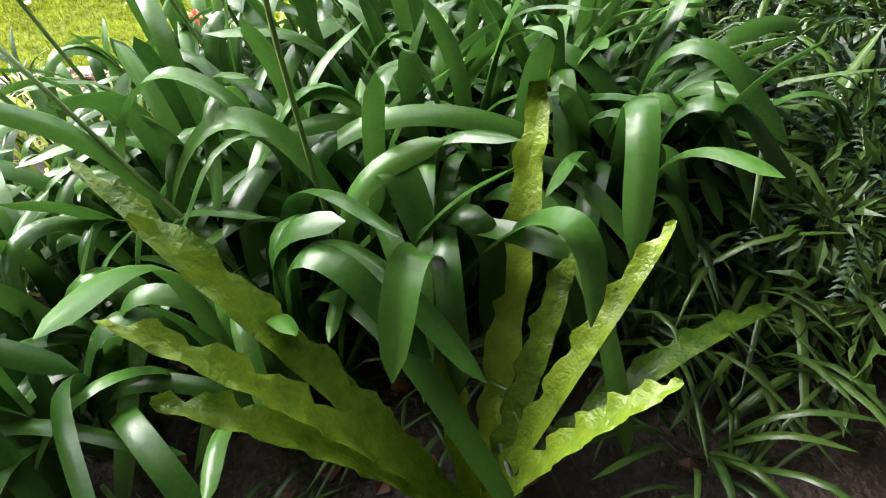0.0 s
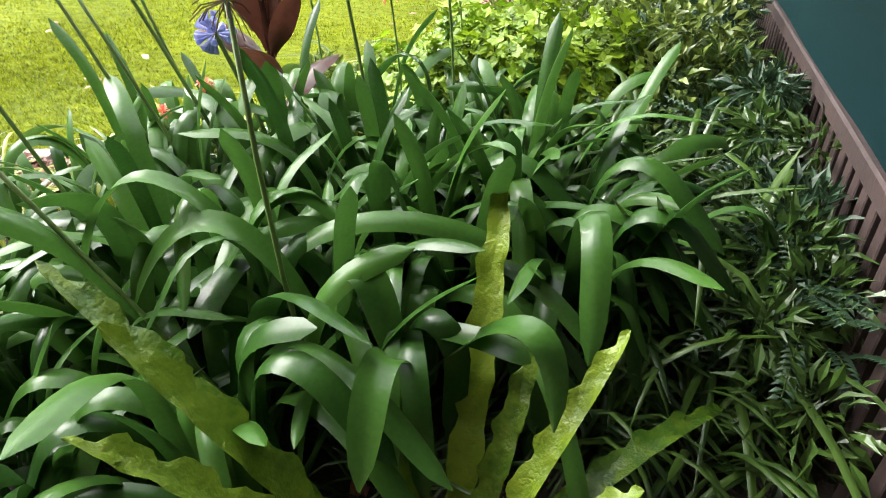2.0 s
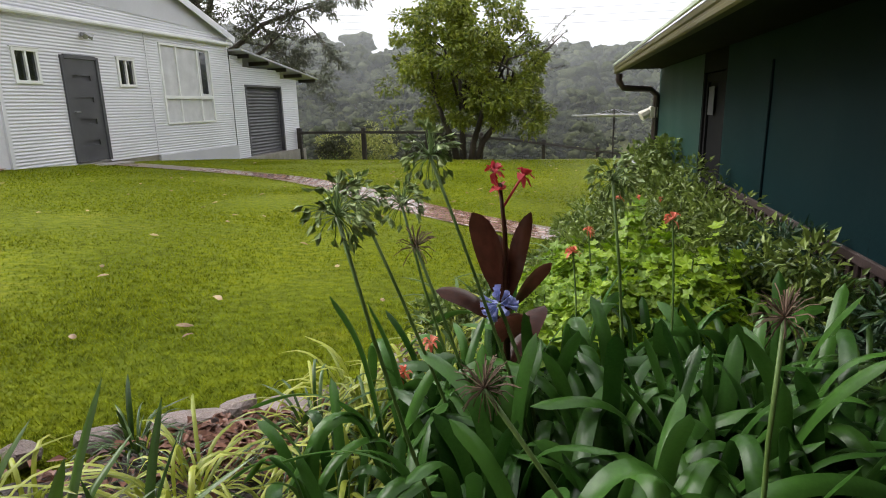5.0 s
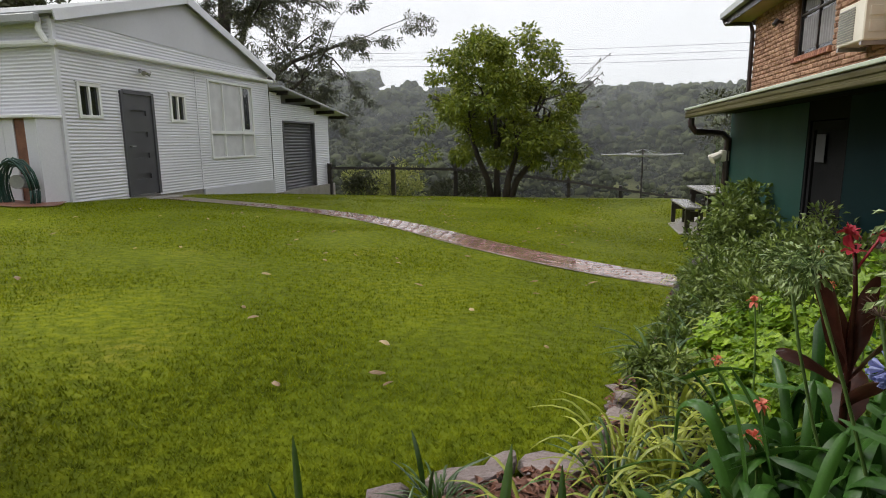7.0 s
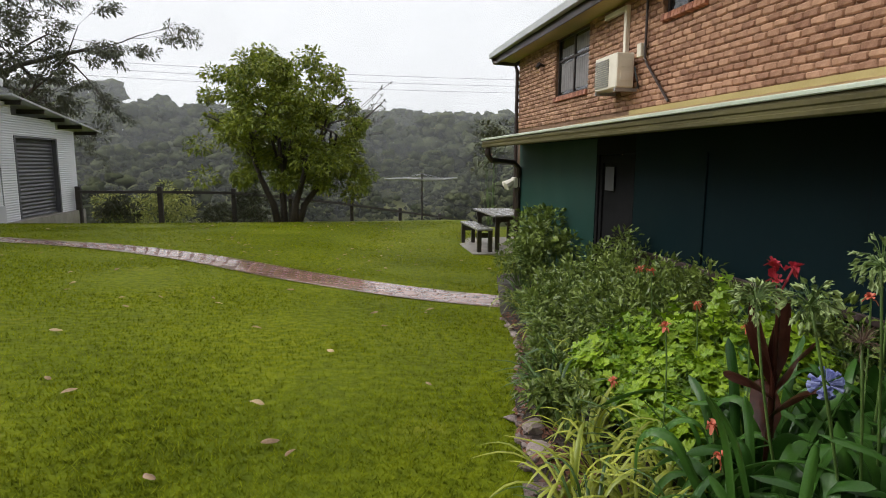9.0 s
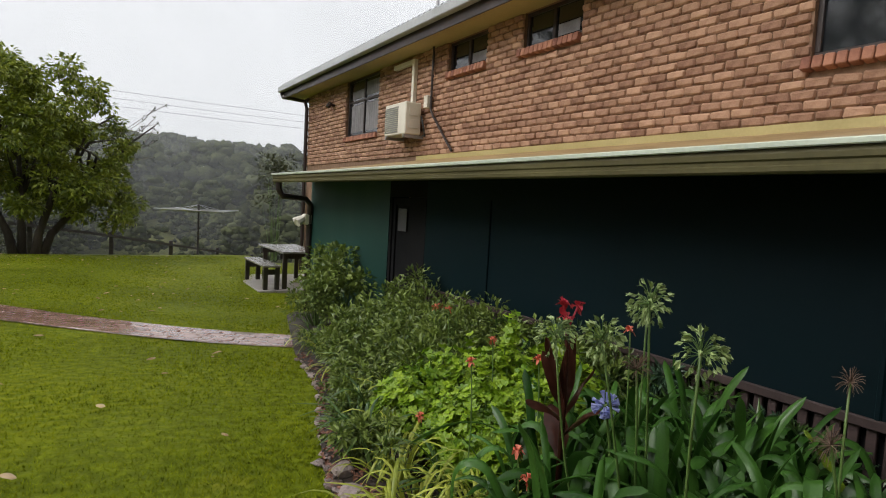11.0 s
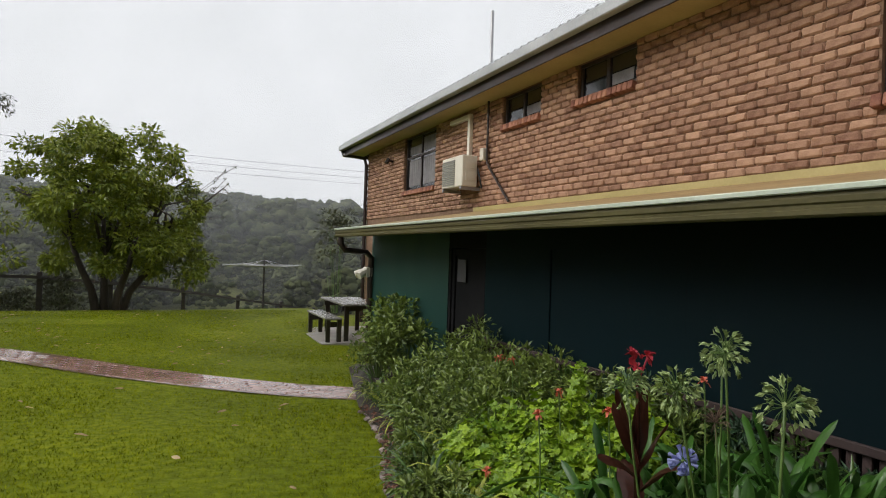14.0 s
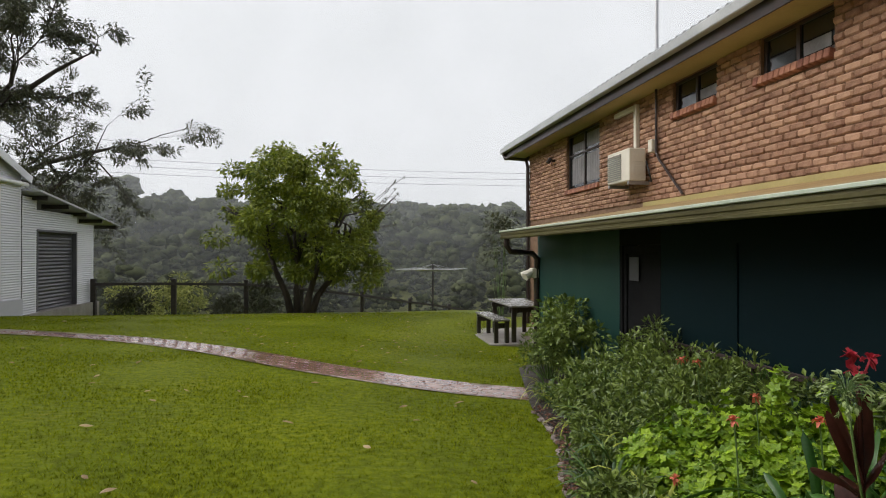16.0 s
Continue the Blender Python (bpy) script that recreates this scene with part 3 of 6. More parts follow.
SM = pose(-SX, -SY0, 0)


def spart(name, bm, mat, label="", parent=None):
    bmesh.ops.transform(bm, matrix=SM, verts=bm.verts)
    return part(name, bm, mat, parent or shed, label)


def corrugated(bm, y0, y1, z0, z1, x, pitch=0.062, depth=0.014, swap=False):
    """Horizontal ribs, as real waves in the sheet."""
    n = max(2, round((z1 - z0) / pitch * 4))
    prev = None
    for k in range(n + 1):
        z = z0 + (z1 - z0) * k / n
        off = depth * (0.5 + 0.5 * math.cos(2 * math.pi * (z / pitch)))
        row = [bm.verts.new(((x + off, y, z) if not swap else (y, x - off, z))) for y in (y0, y1)]
        if prev:
            bm.faces.new((prev[0], prev[1], row[1], row[0]))
        prev = row


TOP = 2.98
SOPEN = [(9.30, 9.86, 1.74, 2.37), (10.37, 11.30, 0.22, 2.31), (11.87, 12.42, 1.74, 2.37), (13.35, 15.46, 0.88, 2.81)]
bm = bmesh.new()
cuts = sorted({SY0, SY1, *[w[0] for w in SOPEN], *[w[1] for w in SOPEN]})
for a, b in zip(cuts, cuts[1:]):
    w = [q for q in SOPEN if q[0] <= a and b <= q[1]]
    bot = 0.18
    if w:
        if w[0][2] > bot + 0.1:
            corrugated(bm, a, b, bot, w[0][2], SX)
        corrugated(bm, a, b, w[0][3], TOP + 0.45, SX)
    else:
        corrugated(bm, a, b, bot, TOP + 0.45, SX)
spart("front_cladding", bm, M["iron"], "pale lilac-grey corrugated cladding")
bm = bmesh.new()
corrugated(bm, SX - 9, SX, 0.1, TOP + 0.45, SY0, swap=True)
spart("side_cladding", bm, M["iron"])
spart("slab", boxes((SX - 9, SX - 0.03, SY0 + 0.03, SY1, -0.5, 0.19)), M["concrete"])
# gable sheet
GY, GZT = (SY0 + SY1) / 2 - 0.1, 4.50
bm = bmesh.new()
for dx in (0.02,):
    v = [bm.verts.new(p) for p in ((SX + dx, SY0 + 0.05, TOP + 0.45), (SX + dx, SY1, TOP + 0.28), (SX + dx, GY, GZT - 0.07))]
    bm.faces.new(v)
    w = [bm.verts.new((p.co.x - 0.04, p.co.y, p.co.z)) for p in v]
    bm.faces.new(w[::-1])
spart("gable", bm, M["panel"], "flat pale gable sheet")
for side, (ye, ze) in enumerate(((SY0 - 0.12, TOP + 0.46), (SY1 + 0.16, TOP + 0.20))):
    bm = bmesh.new()
    d = Vector((0, ye - GY, ze - GZT))
    nrm = Vector((0, -d.z, d.y)).normalized()
    if nrm.z < 0:
        nrm = -nrm
    for a, b, x0, x1, t0, t1 in ((0, 1, SX - 9.2, SX + 0.16, 0.0, 0.05),):
        v = []
        for x in (x0, x1):
            for s in (a, b):
                for t in (t0, t1):
                    p = Vector((x, GY, GZT)) + d * s + nrm * t
                    v.append(bm.verts.new(p))
        for q in ((0, 1, 3, 2), (4, 6, 7, 5), (0, 4, 5, 1), (2, 3, 7, 6), (0, 2, 6, 4), (1, 5, 7, 3)):
            bm.faces.new([v[i] for i in q])
    rf = spart("roof", bm, M["grey_metal"])
    bm = bmesh.new()
    v = []
    for x in (SX + 0.162, SX + 0.19):
        for s in (0, 1.0):
            for t in (-0.12, 0.06):
                v.append(bm.verts.new(Vector((x, GY, GZT)) + d * s + nrm * t))
    for q in ((0, 1, 3, 2), (4, 6, 7, 5), (0, 4, 5, 1), (2, 3, 7, 6), (0, 2, 6, 4), (1, 5, 7, 3)):
        bm.faces.new([v[i] for i in q])
    spart("barge_board", bm, M["iron"], "pale barge capping")
bm = bmesh.new()
tube(bm, [(SX - 6, SY0 - 0.09, TOP + 0.05), (SX - 0.3, SY0 - 0.09, TOP + 0.0), (SX + 0.09, SY0 - 0.09, TOP), (SX + 0.09, SY1 + 0.1, TOP + 0.05)], 0.055, 10)
tube(bm, [(SX - 0.05, SY0 - 0.09, TOP), (SX - 0.15, SY0 - 0.12, TOP + 0.2), (SX - 0.15, SY0 - 0.12, TOP + 0.4)], 0.05, 10)
spart("drain_pipe", bm, M["white"], "white plastic drain pipe across the front")
spart("side_gutter", boxes((SX - 9, SX - 0.1, SY0 - 0.24, SY0 - 0.11, TOP + 0.32, TOP + 0.46), bevel=0.015), M["grey_metal"])
spart("corner_trim", boxes((SX - 0.05, SX + 0.026, SY0 - 0.03, SY0 + 0.05, 0.12, TOP + 0.4), bevel=0.004), M["iron"])
spart("joint_trim", boxes((SX + 0.016, SX + 0.024, 12.86, 12.90, 0.18, TOP)), M["iron"])
# shed windows
for k, (y0, y1, z0, z1) in enumerate((SOPEN[0], SOPEN[2], SOPEN[3])):
    win = empty("window")
    win.parent = shed
    bm = bmesh.new()
    f = 0.06 if k < 2 else 0.05
    x0, x1 = SX - 0.03, SX + 0.045
    for q in ((y0, y1, z0, z0 + f), (y0, y1, z1 - f, z1), (y0, y0 + f, z0 + f, z1 - f), (y1 - f, y1, z0 + f, z1 - f)):
        box(bm, x0, x1, q[0], q[1], q[2], q[3], 0.004)
    if k < 2:
        mids = [(y0 + y1) / 2]
        box(bm, SX + 0.02, SX + 0.06, y0 - 0.04, y1 + 0.04, z1 + 0.003, z1 + 0.02)
    else:
        mids = [y0 + 0.30 * (y1 - y0), y0 + 0.72 * (y1 - y0)]
        zm = z0 + 0.34 * (z1 - z0)
        ya = y0 + f
        for yb in mids + [y1 - f + 0.02]:
            box(bm, x0 + 0.002, x1 - 0.002, ya, yb - 0.02, zm - 0.04, zm + 0.04)
            ya = yb + 0.02
    for mid in mids:
        box(bm, x0 + 0.004, x1 - 0.004, mid - 0.02, mid + 0.02, z0 + f, z1 - f)
    bmesh.ops.transform(bm, matrix=SM, verts=bm.verts)
    part("window_frame", bm, M["white"], win, "white window frame")
    stops = [y0 + f - 0.02, *mids, y1 - f + 0.02]
    for a, b in zip(stops, stops[1:]):
        bm = boxes((SX - 0.01, SX - 0.004, a + 0.02, b - 0.02, z0 + f, z1 - f))
        bmesh.ops.transform(bm, matrix=SM, verts=bm.verts)
        part("pane", bm, M["glass"] if k < 2 else M["curtain"], win, "" if k < 2 else "pale curtained glass")
    if k == 2:
        bm = boxes((SX - 0.002, SX + 0.002, mids[1] + 0.16, mids[1] + 0.42, z0 + 0.75, z1 - 0.1))
        bmesh.ops.transform(bm, matrix=SM, verts=bm.verts)
        part("gap_pane", bm, M["glass"], win, "dark gap beside the curtain")
# shed door with four short panels
sd = empty("door")
sd.parent = shed
y0, y1, z0, z1 = SOPEN[1]
bm = bmesh.new()
for q in ((y0 - 0.02, y0 + 0.06, z0, z1), (y1 - 0.06, y1 + 0.02, z0, z1), (y0 + 0.06, y1 - 0.06, z1 - 0.06, z1 + 0.02)):
    box(bm, SX - 0.05, SX + 0.05, q[0], q[1], q[2], q[3], 0.005)
bmesh.ops.transform(bm, matrix=SM, verts=bm.verts)
part("door_frame", bm, M["slate"], sd)
bm = bmesh.new()
dw0, dw1 = y0 + 0.065, y1 - 0.065
bands = [z0 + 0.02, z0 + 0.33, z0 + 0.43, z0 + 0.76, z0 + 0.86, z0 + 1.19, z0 + 1.29, z0 + 1.62, z0 + 1.72, z1 - 0.07]
for k in range(0, 10, 2):
    box(bm, SX - 0.02, SX + 0.02, dw0, dw1, bands[k], bands[k + 1])
for k in range(1, 9, 2):
    box(bm, SX - 0.02, SX + 0.02, dw0, dw0 + 0.17, bands[k], bands[k + 1])
    box(bm, SX - 0.02, SX + 0.02, dw1 - 0.17, dw1, bands[k], bands[k + 1])
    box(bm, SX - 0.02, SX - 0.012, dw0 + 0.17, dw1 - 0.17, bands[k], bands[k + 1])
bmesh.ops.transform(bm, matrix=SM, verts=bm.verts)
leaf = part("door_leaf", bm, M["slate"], sd, "slate grey panelled door leaf")
bm = bmesh.new()
tube(bm, [(SX + 0.02, dw0 + 0.07, z0 + 1.0), (SX + 0.07, dw0 + 0.07, z0 + 1.0), (SX + 0.075, dw0 + 0.17, z0 + 1.0)], 0.014, 8)
bmesh.ops.transform(bm, matrix=SM, verts=bm.verts)
part("door_handle", bm, M["steel"], sd)
spart("door_step", boxes((SX + 0.02, SX + 0.42, y0 - 0.25, y1 + 0.2, 0.02, 0.16), bevel=0.015), M["concrete"])
spart("plinth", boxes((SX - 0.02, SX + 0.05, 12.9, SY1 + 0.02, -0.4, 0.175), bevel=0.01), M["panel"])
bm = boxes((SX + 0.03, SX + 0.10, 10.95, 11.06, 2.70, 2.78), bevel=0.008)
tube(bm, [(SX + 0.09, 11.0, 2.74), (SX + 0.20, 11.10, 2.68)], [0.035, 0.055], 8)
tube(bm, [(SX + 0.09, 10.98, 2.74), (SX + 0.20, 10.90, 2.68)], [0.035, 0.055], 8)
spart("sensor_light", bm, M["steel"], "small grey sensor light over the door")
# annex with roller door
AY1 = 20.85
RO = (17.2, 19.62, -0.22, 1.94)
bm = bmesh.new()
corrugated(bm, SY1 + 0.03, RO[0], -0.28, 2.75, SX + 0.01)
corrugated(bm, RO[1], AY1, -0.34, 2.2, SX + 0.01)
corrugated(bm, RO[0], RO[1], RO[3], 2.45, SX + 0.01)
spart("annex_cladding", bm, M["iron"])
bm = bmesh.new()
corrugated(bm, SX - 5, SX + 0.01, -0.6, 2.1, AY1, swap=True)
spart("annex_side", bm, M["iron"])
bm = bmesh.new()
corrugated(bm, RO[0] + 0.09, RO[1] - 0.09, RO[2], RO[3] - 0.06, SX - 0.10, 0.10, 0.026)
spart("roller_door", bm, M["slate"], "dark grey ribbed roller door, closed")
spart("roller_frame", boxes((SX - 0.09, SX + 0.03, RO[0], RO[0] + 0.09, RO[2], RO[3]), (SX - 0.09, SX + 0.03, RO[1] - 0.09, RO[1], RO[2], RO[3]), (SX - 0.09, SX + 0.03, RO[0] + 0.09, RO[1] - 0.09, RO[3] - 0.06, RO[3])), M["slate"])
spart("annex_slab", boxes((SX - 5, SX + 0.16, SY1 + 0.1, AY1 + 0.1, -0.9, -0.24)), M["concrete"])
bm = bmesh.new()
v = []
for x in (SX - 5, SX + 0.42):
    for y, z in ((SY1 + 0.05, 2.86), (22.0, 2.22)):
        for t in (0, 0.05):
            v.append(bm.verts.new((x, y, z + t)))
for q in ((0, 1, 3, 2), (4, 6, 7, 5), (0, 4, 5, 1), (2, 3, 7, 6), (0, 2, 6, 4), (1, 5, 7, 3)):
    bm.faces.new([v[i] for i in q])
spart("annex_roof", bm, M["grey_metal"], "thin skillion roof of the annex")
for k in range(5):
    y = SY1 + 0.5 + k * 1.2
    z = 2.86 - 0.1153 * (y - SY1 - 0.05)
    spart("rafter", boxes((SX - 0.3, SX + 0.38, y, y + 0.05, z - 0.13, z - 0.012)), M["timber"])
# side lean-to wall and hose at the shed corner
lean = empty("garden_cupboard", pose(-9.72, 8.42, 0.05), "low pale metal garden cupboard beside the shed wall", "cupboard")
for k in range(9):
    if k == 1:
        part("cupboard_gap", boxes((-0.44, -0.226, 0.02, 0.03, 0.02, 1.66)), M["rust"], lean, "rust brown board")
        continue
    bm = boxes((-0.22 - 0.22 * k, -0.004 - 0.22 * k, 0.0, 0.02 + 0.01 * (k % 2), 0.0, 1.66), bevel=0.003)
    part("cupboard_panel", bm, M["iron"], lean)
part("cupboard_side", boxes((-0.002, 0.018, 0.0, 0.5, 0.0, 1.66)), M["iron"], lean)
part("cupboard_top", boxes((-2.1, 0.06, -0.08, 0.52, 1.665, 1.72), bevel=0.01), M["white"], lean)
hose = empty("garden_hose", pose(-9.93, 8.24, 0.62, 0, 0, -75), "coiled green garden hose hanging on a reel", "hose")
rng = random.Random(5)
for k in range(14):
    bm = bmesh.new()
    r = 0.27 + 0.13 * rng.random()
    pts = [(0.02 * k + 0.05 * math.sin(a), r * 0.72 * math.cos(a), -0.12 + (r + 0.14) * math.sin(a) + (0.05 * rng.random())) for a in [2 * math.pi * i / 22 for i in range(23)]]
    tube(bm, pts, 0.014, 6)
    part("hose_loop", bm, M["hose"], hose, smooth=True)
part("reel", tube(bmesh.new(), [(-0.12, 0, 0.05), (0.16, 0, 0.05)], 0.12, 12), M["steel"], hose)
bm = bmesh.new()


def gravel_point(u, v):
    x, y = SX - 1.8 + (2.0 + 0.25 * math.sin(4 * v)) * u, SY0 - 1.3 + 1.25 * v + 0.1 * math.sin(5 * u)
    return x, y, ground_z(x, y) + 0.022


sheet(bm, gravel_point, 14, 12)
tagged(part("gravel_strip", bm, M["rust"]), "wet red gravel strip beside the shed", "gravel", kind="structure")

# ---------------------------------------------------------------- brick path across the lawn
def path_mid(s):
    """Middle line of the path, s from 0 at the house to 1 at the shed."""
    pts = [(0.75, 6.05), (-0.55, 6.55), (-2.0, 7.65), (-3.8, 9.45), (-6.0, 10.7), (-9.2, 11.2)]
    f = s * (len(pts) - 1)
    i = min(len(pts) - 2, int(f))
    t = f - i
    p = [Vector(pts[max(0, min(len(pts) - 1, i + k))]) for k in (-1, 0, 1, 2)]
    return 0.5 * ((2 * p[1]) + (-p[0] + p[2]) * t + (2 * p[0] - 5 * p[1] + 4 * p[2] - p[3]) * t * t + (-p[0] + 3 * p[1] - 3 * p[2] + p[3]) * t ** 3)


def path_frame(s):
    a, b = path_mid(max(0, s - 0.004)), path_mid(min(1, s + 0.004))
    d = (b - a).normalized()
    return path_mid(s), d, Vector((-d.y, d.x))


bm = bmesh.new()


def path_point(u, v):
    p, d, n = path_frame(u)
    q = p + n * (v - 0.5) * 0.76
    return q.x, q.y, ground_z(q.x, q.y) + 0.012


sheet(bm, path_point, 90, 4)
path = tagged(part("path", bm, M["joint"]), "narrow wet red brick path across the lawn", "path", kind="structure")

# ---------------------------------------------------------------- fence
def fence_line(k):
    d = [20.6, 21.2, 22.2, 23.6, 25.2, 27.3, 29.8, 32.4][k]
    tn = [-0.402, -0.285, -0.1745, -0.0857, 0.014, 0.096, 0.1655, 0.222][k]
    top = [0.50, 0.46, 0.36, 0.10, -0.30, -0.78, -1.28, -1.85][k]
    return Vector((-1.24 + tn * d, -0.08 + d, top))


fence = empty("fence", pose(0, 0, 0), "weathered dark timber post-and-rail fence behind the lawn", "fence")
for k in range(8):
    p = fence_line(k)
    part("post", boxes((p.x - 0.075, p.x + 0.075, p.y - 0.075, p.y + 0.075, p.z - 1.5, p.z), bevel=0.012), M["timber"], fence)
    if k < 7:
        q = fence_line(k + 1)
        bm = bmesh.new()
        for dz in (-0.17, -0.62):
            tube(bm, [p + Vector((0, -0.1, dz)), q + Vector((0, -0.1, dz))], 0.065, 4)
            break
        part("rail", bm, M["timber"], fence)

# ---------------------------------------------------------------- clothes hoist
hoist = empty("clothes_hoist", pose(1.63, 22.05, -1.45), "rotary clothes hoist with thin wire arms on the lawn", "clothes hoist")
part("pole", tube(bmesh.new(), [(0, 0, 0), (0, 0, 2.35)], 0.032, 8), M["timber"], hoist)
for k in range(4):
    a = radians(20 + 90 * k)
    e = Vector((1.55 * math.cos(a), 1.55 * math.sin(a), 2.16))
    part("arm", tube(bmesh.new(), [(0, 0, 2.1), e], 0.030, 6), M["steel"], hoist)
    part("stay", tube(bmesh.new(), [(0, 0, 2.34), e * 0.6 + Vector((0, 0, 0.85))], 0.008, 5), M["steel"], hoist)
for r in (0.55, 0.8, 1.05, 1.3, 1.52):
    pts = [(r * math.cos(radians(20 + 90 * k)), r * math.sin(radians(20 + 90 * k)), 2.10 + 0.04 * r) for k in range(5)]
    part("line", tube(bmesh.new(), pts, 0.012, 4), M["steel"], hoist)

# ---------------------------------------------------------------- picnic table on its slab
TG = -0.47
slab = tagged(part("table_slab", boxes((1.02, 3.0, 11.2, 13.6, TG - 0.25, TG + 0.02), bevel=0.01), M["concrete"]), "wet concrete slab under the picnic table", "slab", kind="structure")
ptable = empty("picnic_table", pose(1.86, 12.1, TG + 0.02, 0, 0, 0), "dark timber picnic table with wet pale top boards", "picnic table")
for k in range(5):
    part("top_board", boxes((-0.42 + k * 0.165, -0.42 + k * 0.165 + 0.155, -0.9, 0.9, 0.70, 0.74), bevel=0.005), M["pale_wood"], ptable)
for sx in (-0.36, 0.32):
    for sy in (-0.75, 0.70):
        part("leg", boxes((sx, sx + 0.09, sy, sy + 0.05, 0, 0.70), bevel=0.005), M["wet_wood"], ptable)
for sy in (-0.69, 0.64):
    part("cross_bar", boxes((-0.40, 0.40, sy, sy + 0.04, 0.58, 0.68)), M["wet_wood"], ptable)
bench0 = empty("bench", pose(1.27, 12.05, TG + 0.02), "dark timber bench with a wet pale seat", "bench", "benches at the picnic table")
for k in range(2):
    part("seat_board", boxes((-0.16 + k * 0.165, -0.16 + k * 0.165 + 0.155, -0.8, 0.8, 0.43, 0.47), bevel=0.005), M["pale_wood"], bench0)
for sx in (-0.14, 0.08):
    for sy in (-0.75, 0.70):
        part("leg", boxes((sx, sx + 0.08, sy, sy + 0.08, 0, 0.43), bevel=0.005), M["wet_wood"], bench0)
for sy in (-0.69, 0.64):
    part("cross_bar", boxes((-0.15, 0.16, sy, sy + 0.04, 0.28, 0.38)), M["wet_wood"], bench0)

# ---------------------------------------------------------------- trees
def leaf_faces(verts, faces, p, d, up, length, width, bend=0.25):
    """One small folded leaf: four triangles."""
    s = d.cross(up)
    s = s.normalized() if s.length > 1e-3 else Vector((1, 0, 0))
    n = s.cross(d)
    i = len(verts)
    verts += [p, p + d * length * 0.45 + s * width * 0.5 + n * width * 0.2, p + d * length * 0.5 - n * length * bend * 0.2, p + d * length * 0.45 - s * width * 0.5 + n * width * 0.2, p + d * length - n * length * bend]
    faces += [(i, i + 1, i + 2), (i, i + 2, i + 3), (i + 1, i + 4, i + 2), (i + 2, i + 4, i + 3)]


def soup(name, verts, faces, mat, parent=None, label=""):
    me = bpy.data.meshes.new(name)
    me.from_pydata([tuple(v) for v in verts], [], faces)
    me.materials.append(mat)
    ob = new(name, me)
    if parent is not None:
        ob.parent = parent
    if label:
        tagged(ob, label)
    return ob


def rand_dir(rng, up=0.0):
    v = Vector((rng.gauss(0, 1), rng.gauss(0, 1), rng.gauss(0, 1) + up))
    return v.normalized()


def garden_tree():
    rng = random.Random(11)
    base = Vector((-3.02, 18.0, ground_z(-3.0, 18.0)))
    t = empty("tree", pose(*base), "broad leafy green tree with several dark trunks", "tree")
    bm = bmesh.new()
    tips = []
    for dx, dy, h, b in ((-0.20, 0, 2.3, -0.9), (-0.05, 0.1, 2.6, -0.1), (0.32, 0, 2.1, 1.5), (0.20, -0.1, 2.4, 0.6)):
        pts = [Vector((dx, dy, -0.2)), Vector((dx + b * 0.15, dy, 0.5)), Vector((dx + b * 0.5, dy + 0.1, 1.2)), Vector((dx + b * 0.9, dy, h))]
        tube(bm, pts, [0.12, 0.095, 0.075, 0.045], 8)
        for k in range(5):
            a = rng.uniform(0, 6.28)
            e = pts[-1] + Vector((math.cos(a) * 1.2, math.sin(a) * 1.0, rng.uniform(0.1, 1.4)))
            tube(bm, [pts[-2].lerp(pts[-1], rng.random()), pts[-1].lerp(e, 0.5) + Vector((0, 0, 0.15)), e], [0.05, 0.035, 0.015], 5)
    part("trunk", bm, M["bark"], t, smooth=True)
    verts, faces = [], []
    clumps = []
    for k in range(400):
        u = rng.random()
        z = 1.12 + 3.48 * u
        f = max(0.12, 1 - abs((z - 2.6) / (2.5 if z > 2.6 else 2.0)) ** 2.0) ** 0.5
        r = (2.22 * f) * (rng.random() ** 0.35)
        a = rng.uniform(0, 2 * math.pi)
        c = Vector((r * math.cos(a) + 0.10 + (0.28 * (2.6 - z) * 0.3), r * 0.9 * math.sin(a), min(z + 0.15 * rng.gauss(0, 1), 4.75)))
        if c.z < 1.1 and c.x < 0.9:
            c.z = 1.15
        lump = noise.noise((c.x * 0.9, c.y * 0.9, c.z * 0.9 + 3))
        if lump < -0.10:
            continue
        c.x, c.y = c.x * (0.94 + 0.62 * lump), c.y * (0.94 + 0.62 * lump)
        clumps.append(c)
    clumps += [Vector((2.2, 0, 1.0)), Vector((1.9, 0.2, 0.8)), Vector((2.4, 0.1, 1.4)), Vector((2.1, -0.3, 1.6)), Vector((-2.2, 0, 1.3)), Vector((-2.35, 0, 2.2))]
    for c in clumps:
        R = rng.uniform(0.20, 0.42)
        for k in range(115):
            o = rand_dir(rng)
            p = c + Vector((o.x * R, o.y * R, o.z * R * 0.7)) * (rng.random() ** 0.4)
            d = (o + Vector((rng.gauss(0, 0.5), rng.gauss(0, 0.5), -0.25))).normalized()
            leaf_faces(verts, faces, p, d, rand_dir(rng, 1.5), rng.uniform(0.10, 0.18), rng.uniform(0.05, 0.085))
    soup("crown", verts, faces, M["tree_leaf"], t, "dense yellow-green foliage")
    # bare twigs at the crown's side
    bm = bmesh.new()
    verts, faces = [], []
    for k in range(9):
        p = Vector((1.7 + 0.3 * rng.random(), 0.4, 2.4 + 0.9 * rng.random()))
        for s in range(3):
            q = p + Vector((rng.uniform(0.2, 0.5), rng.uniform(-0.2, 0.2), rng.uniform(0.0, 0.45)))
            tube(bm, [p, q], 0.010, 4)
            for j in range(5):
                leaf_faces(verts, faces, q, rand_dir(rng), rand_dir(rng), 0.09, 0.04)
            p = q
    part("bare_branch", bm, M["pale_bark"], t)
    soup("sparse_leaves", verts, faces, M["gum_leaf"], t)


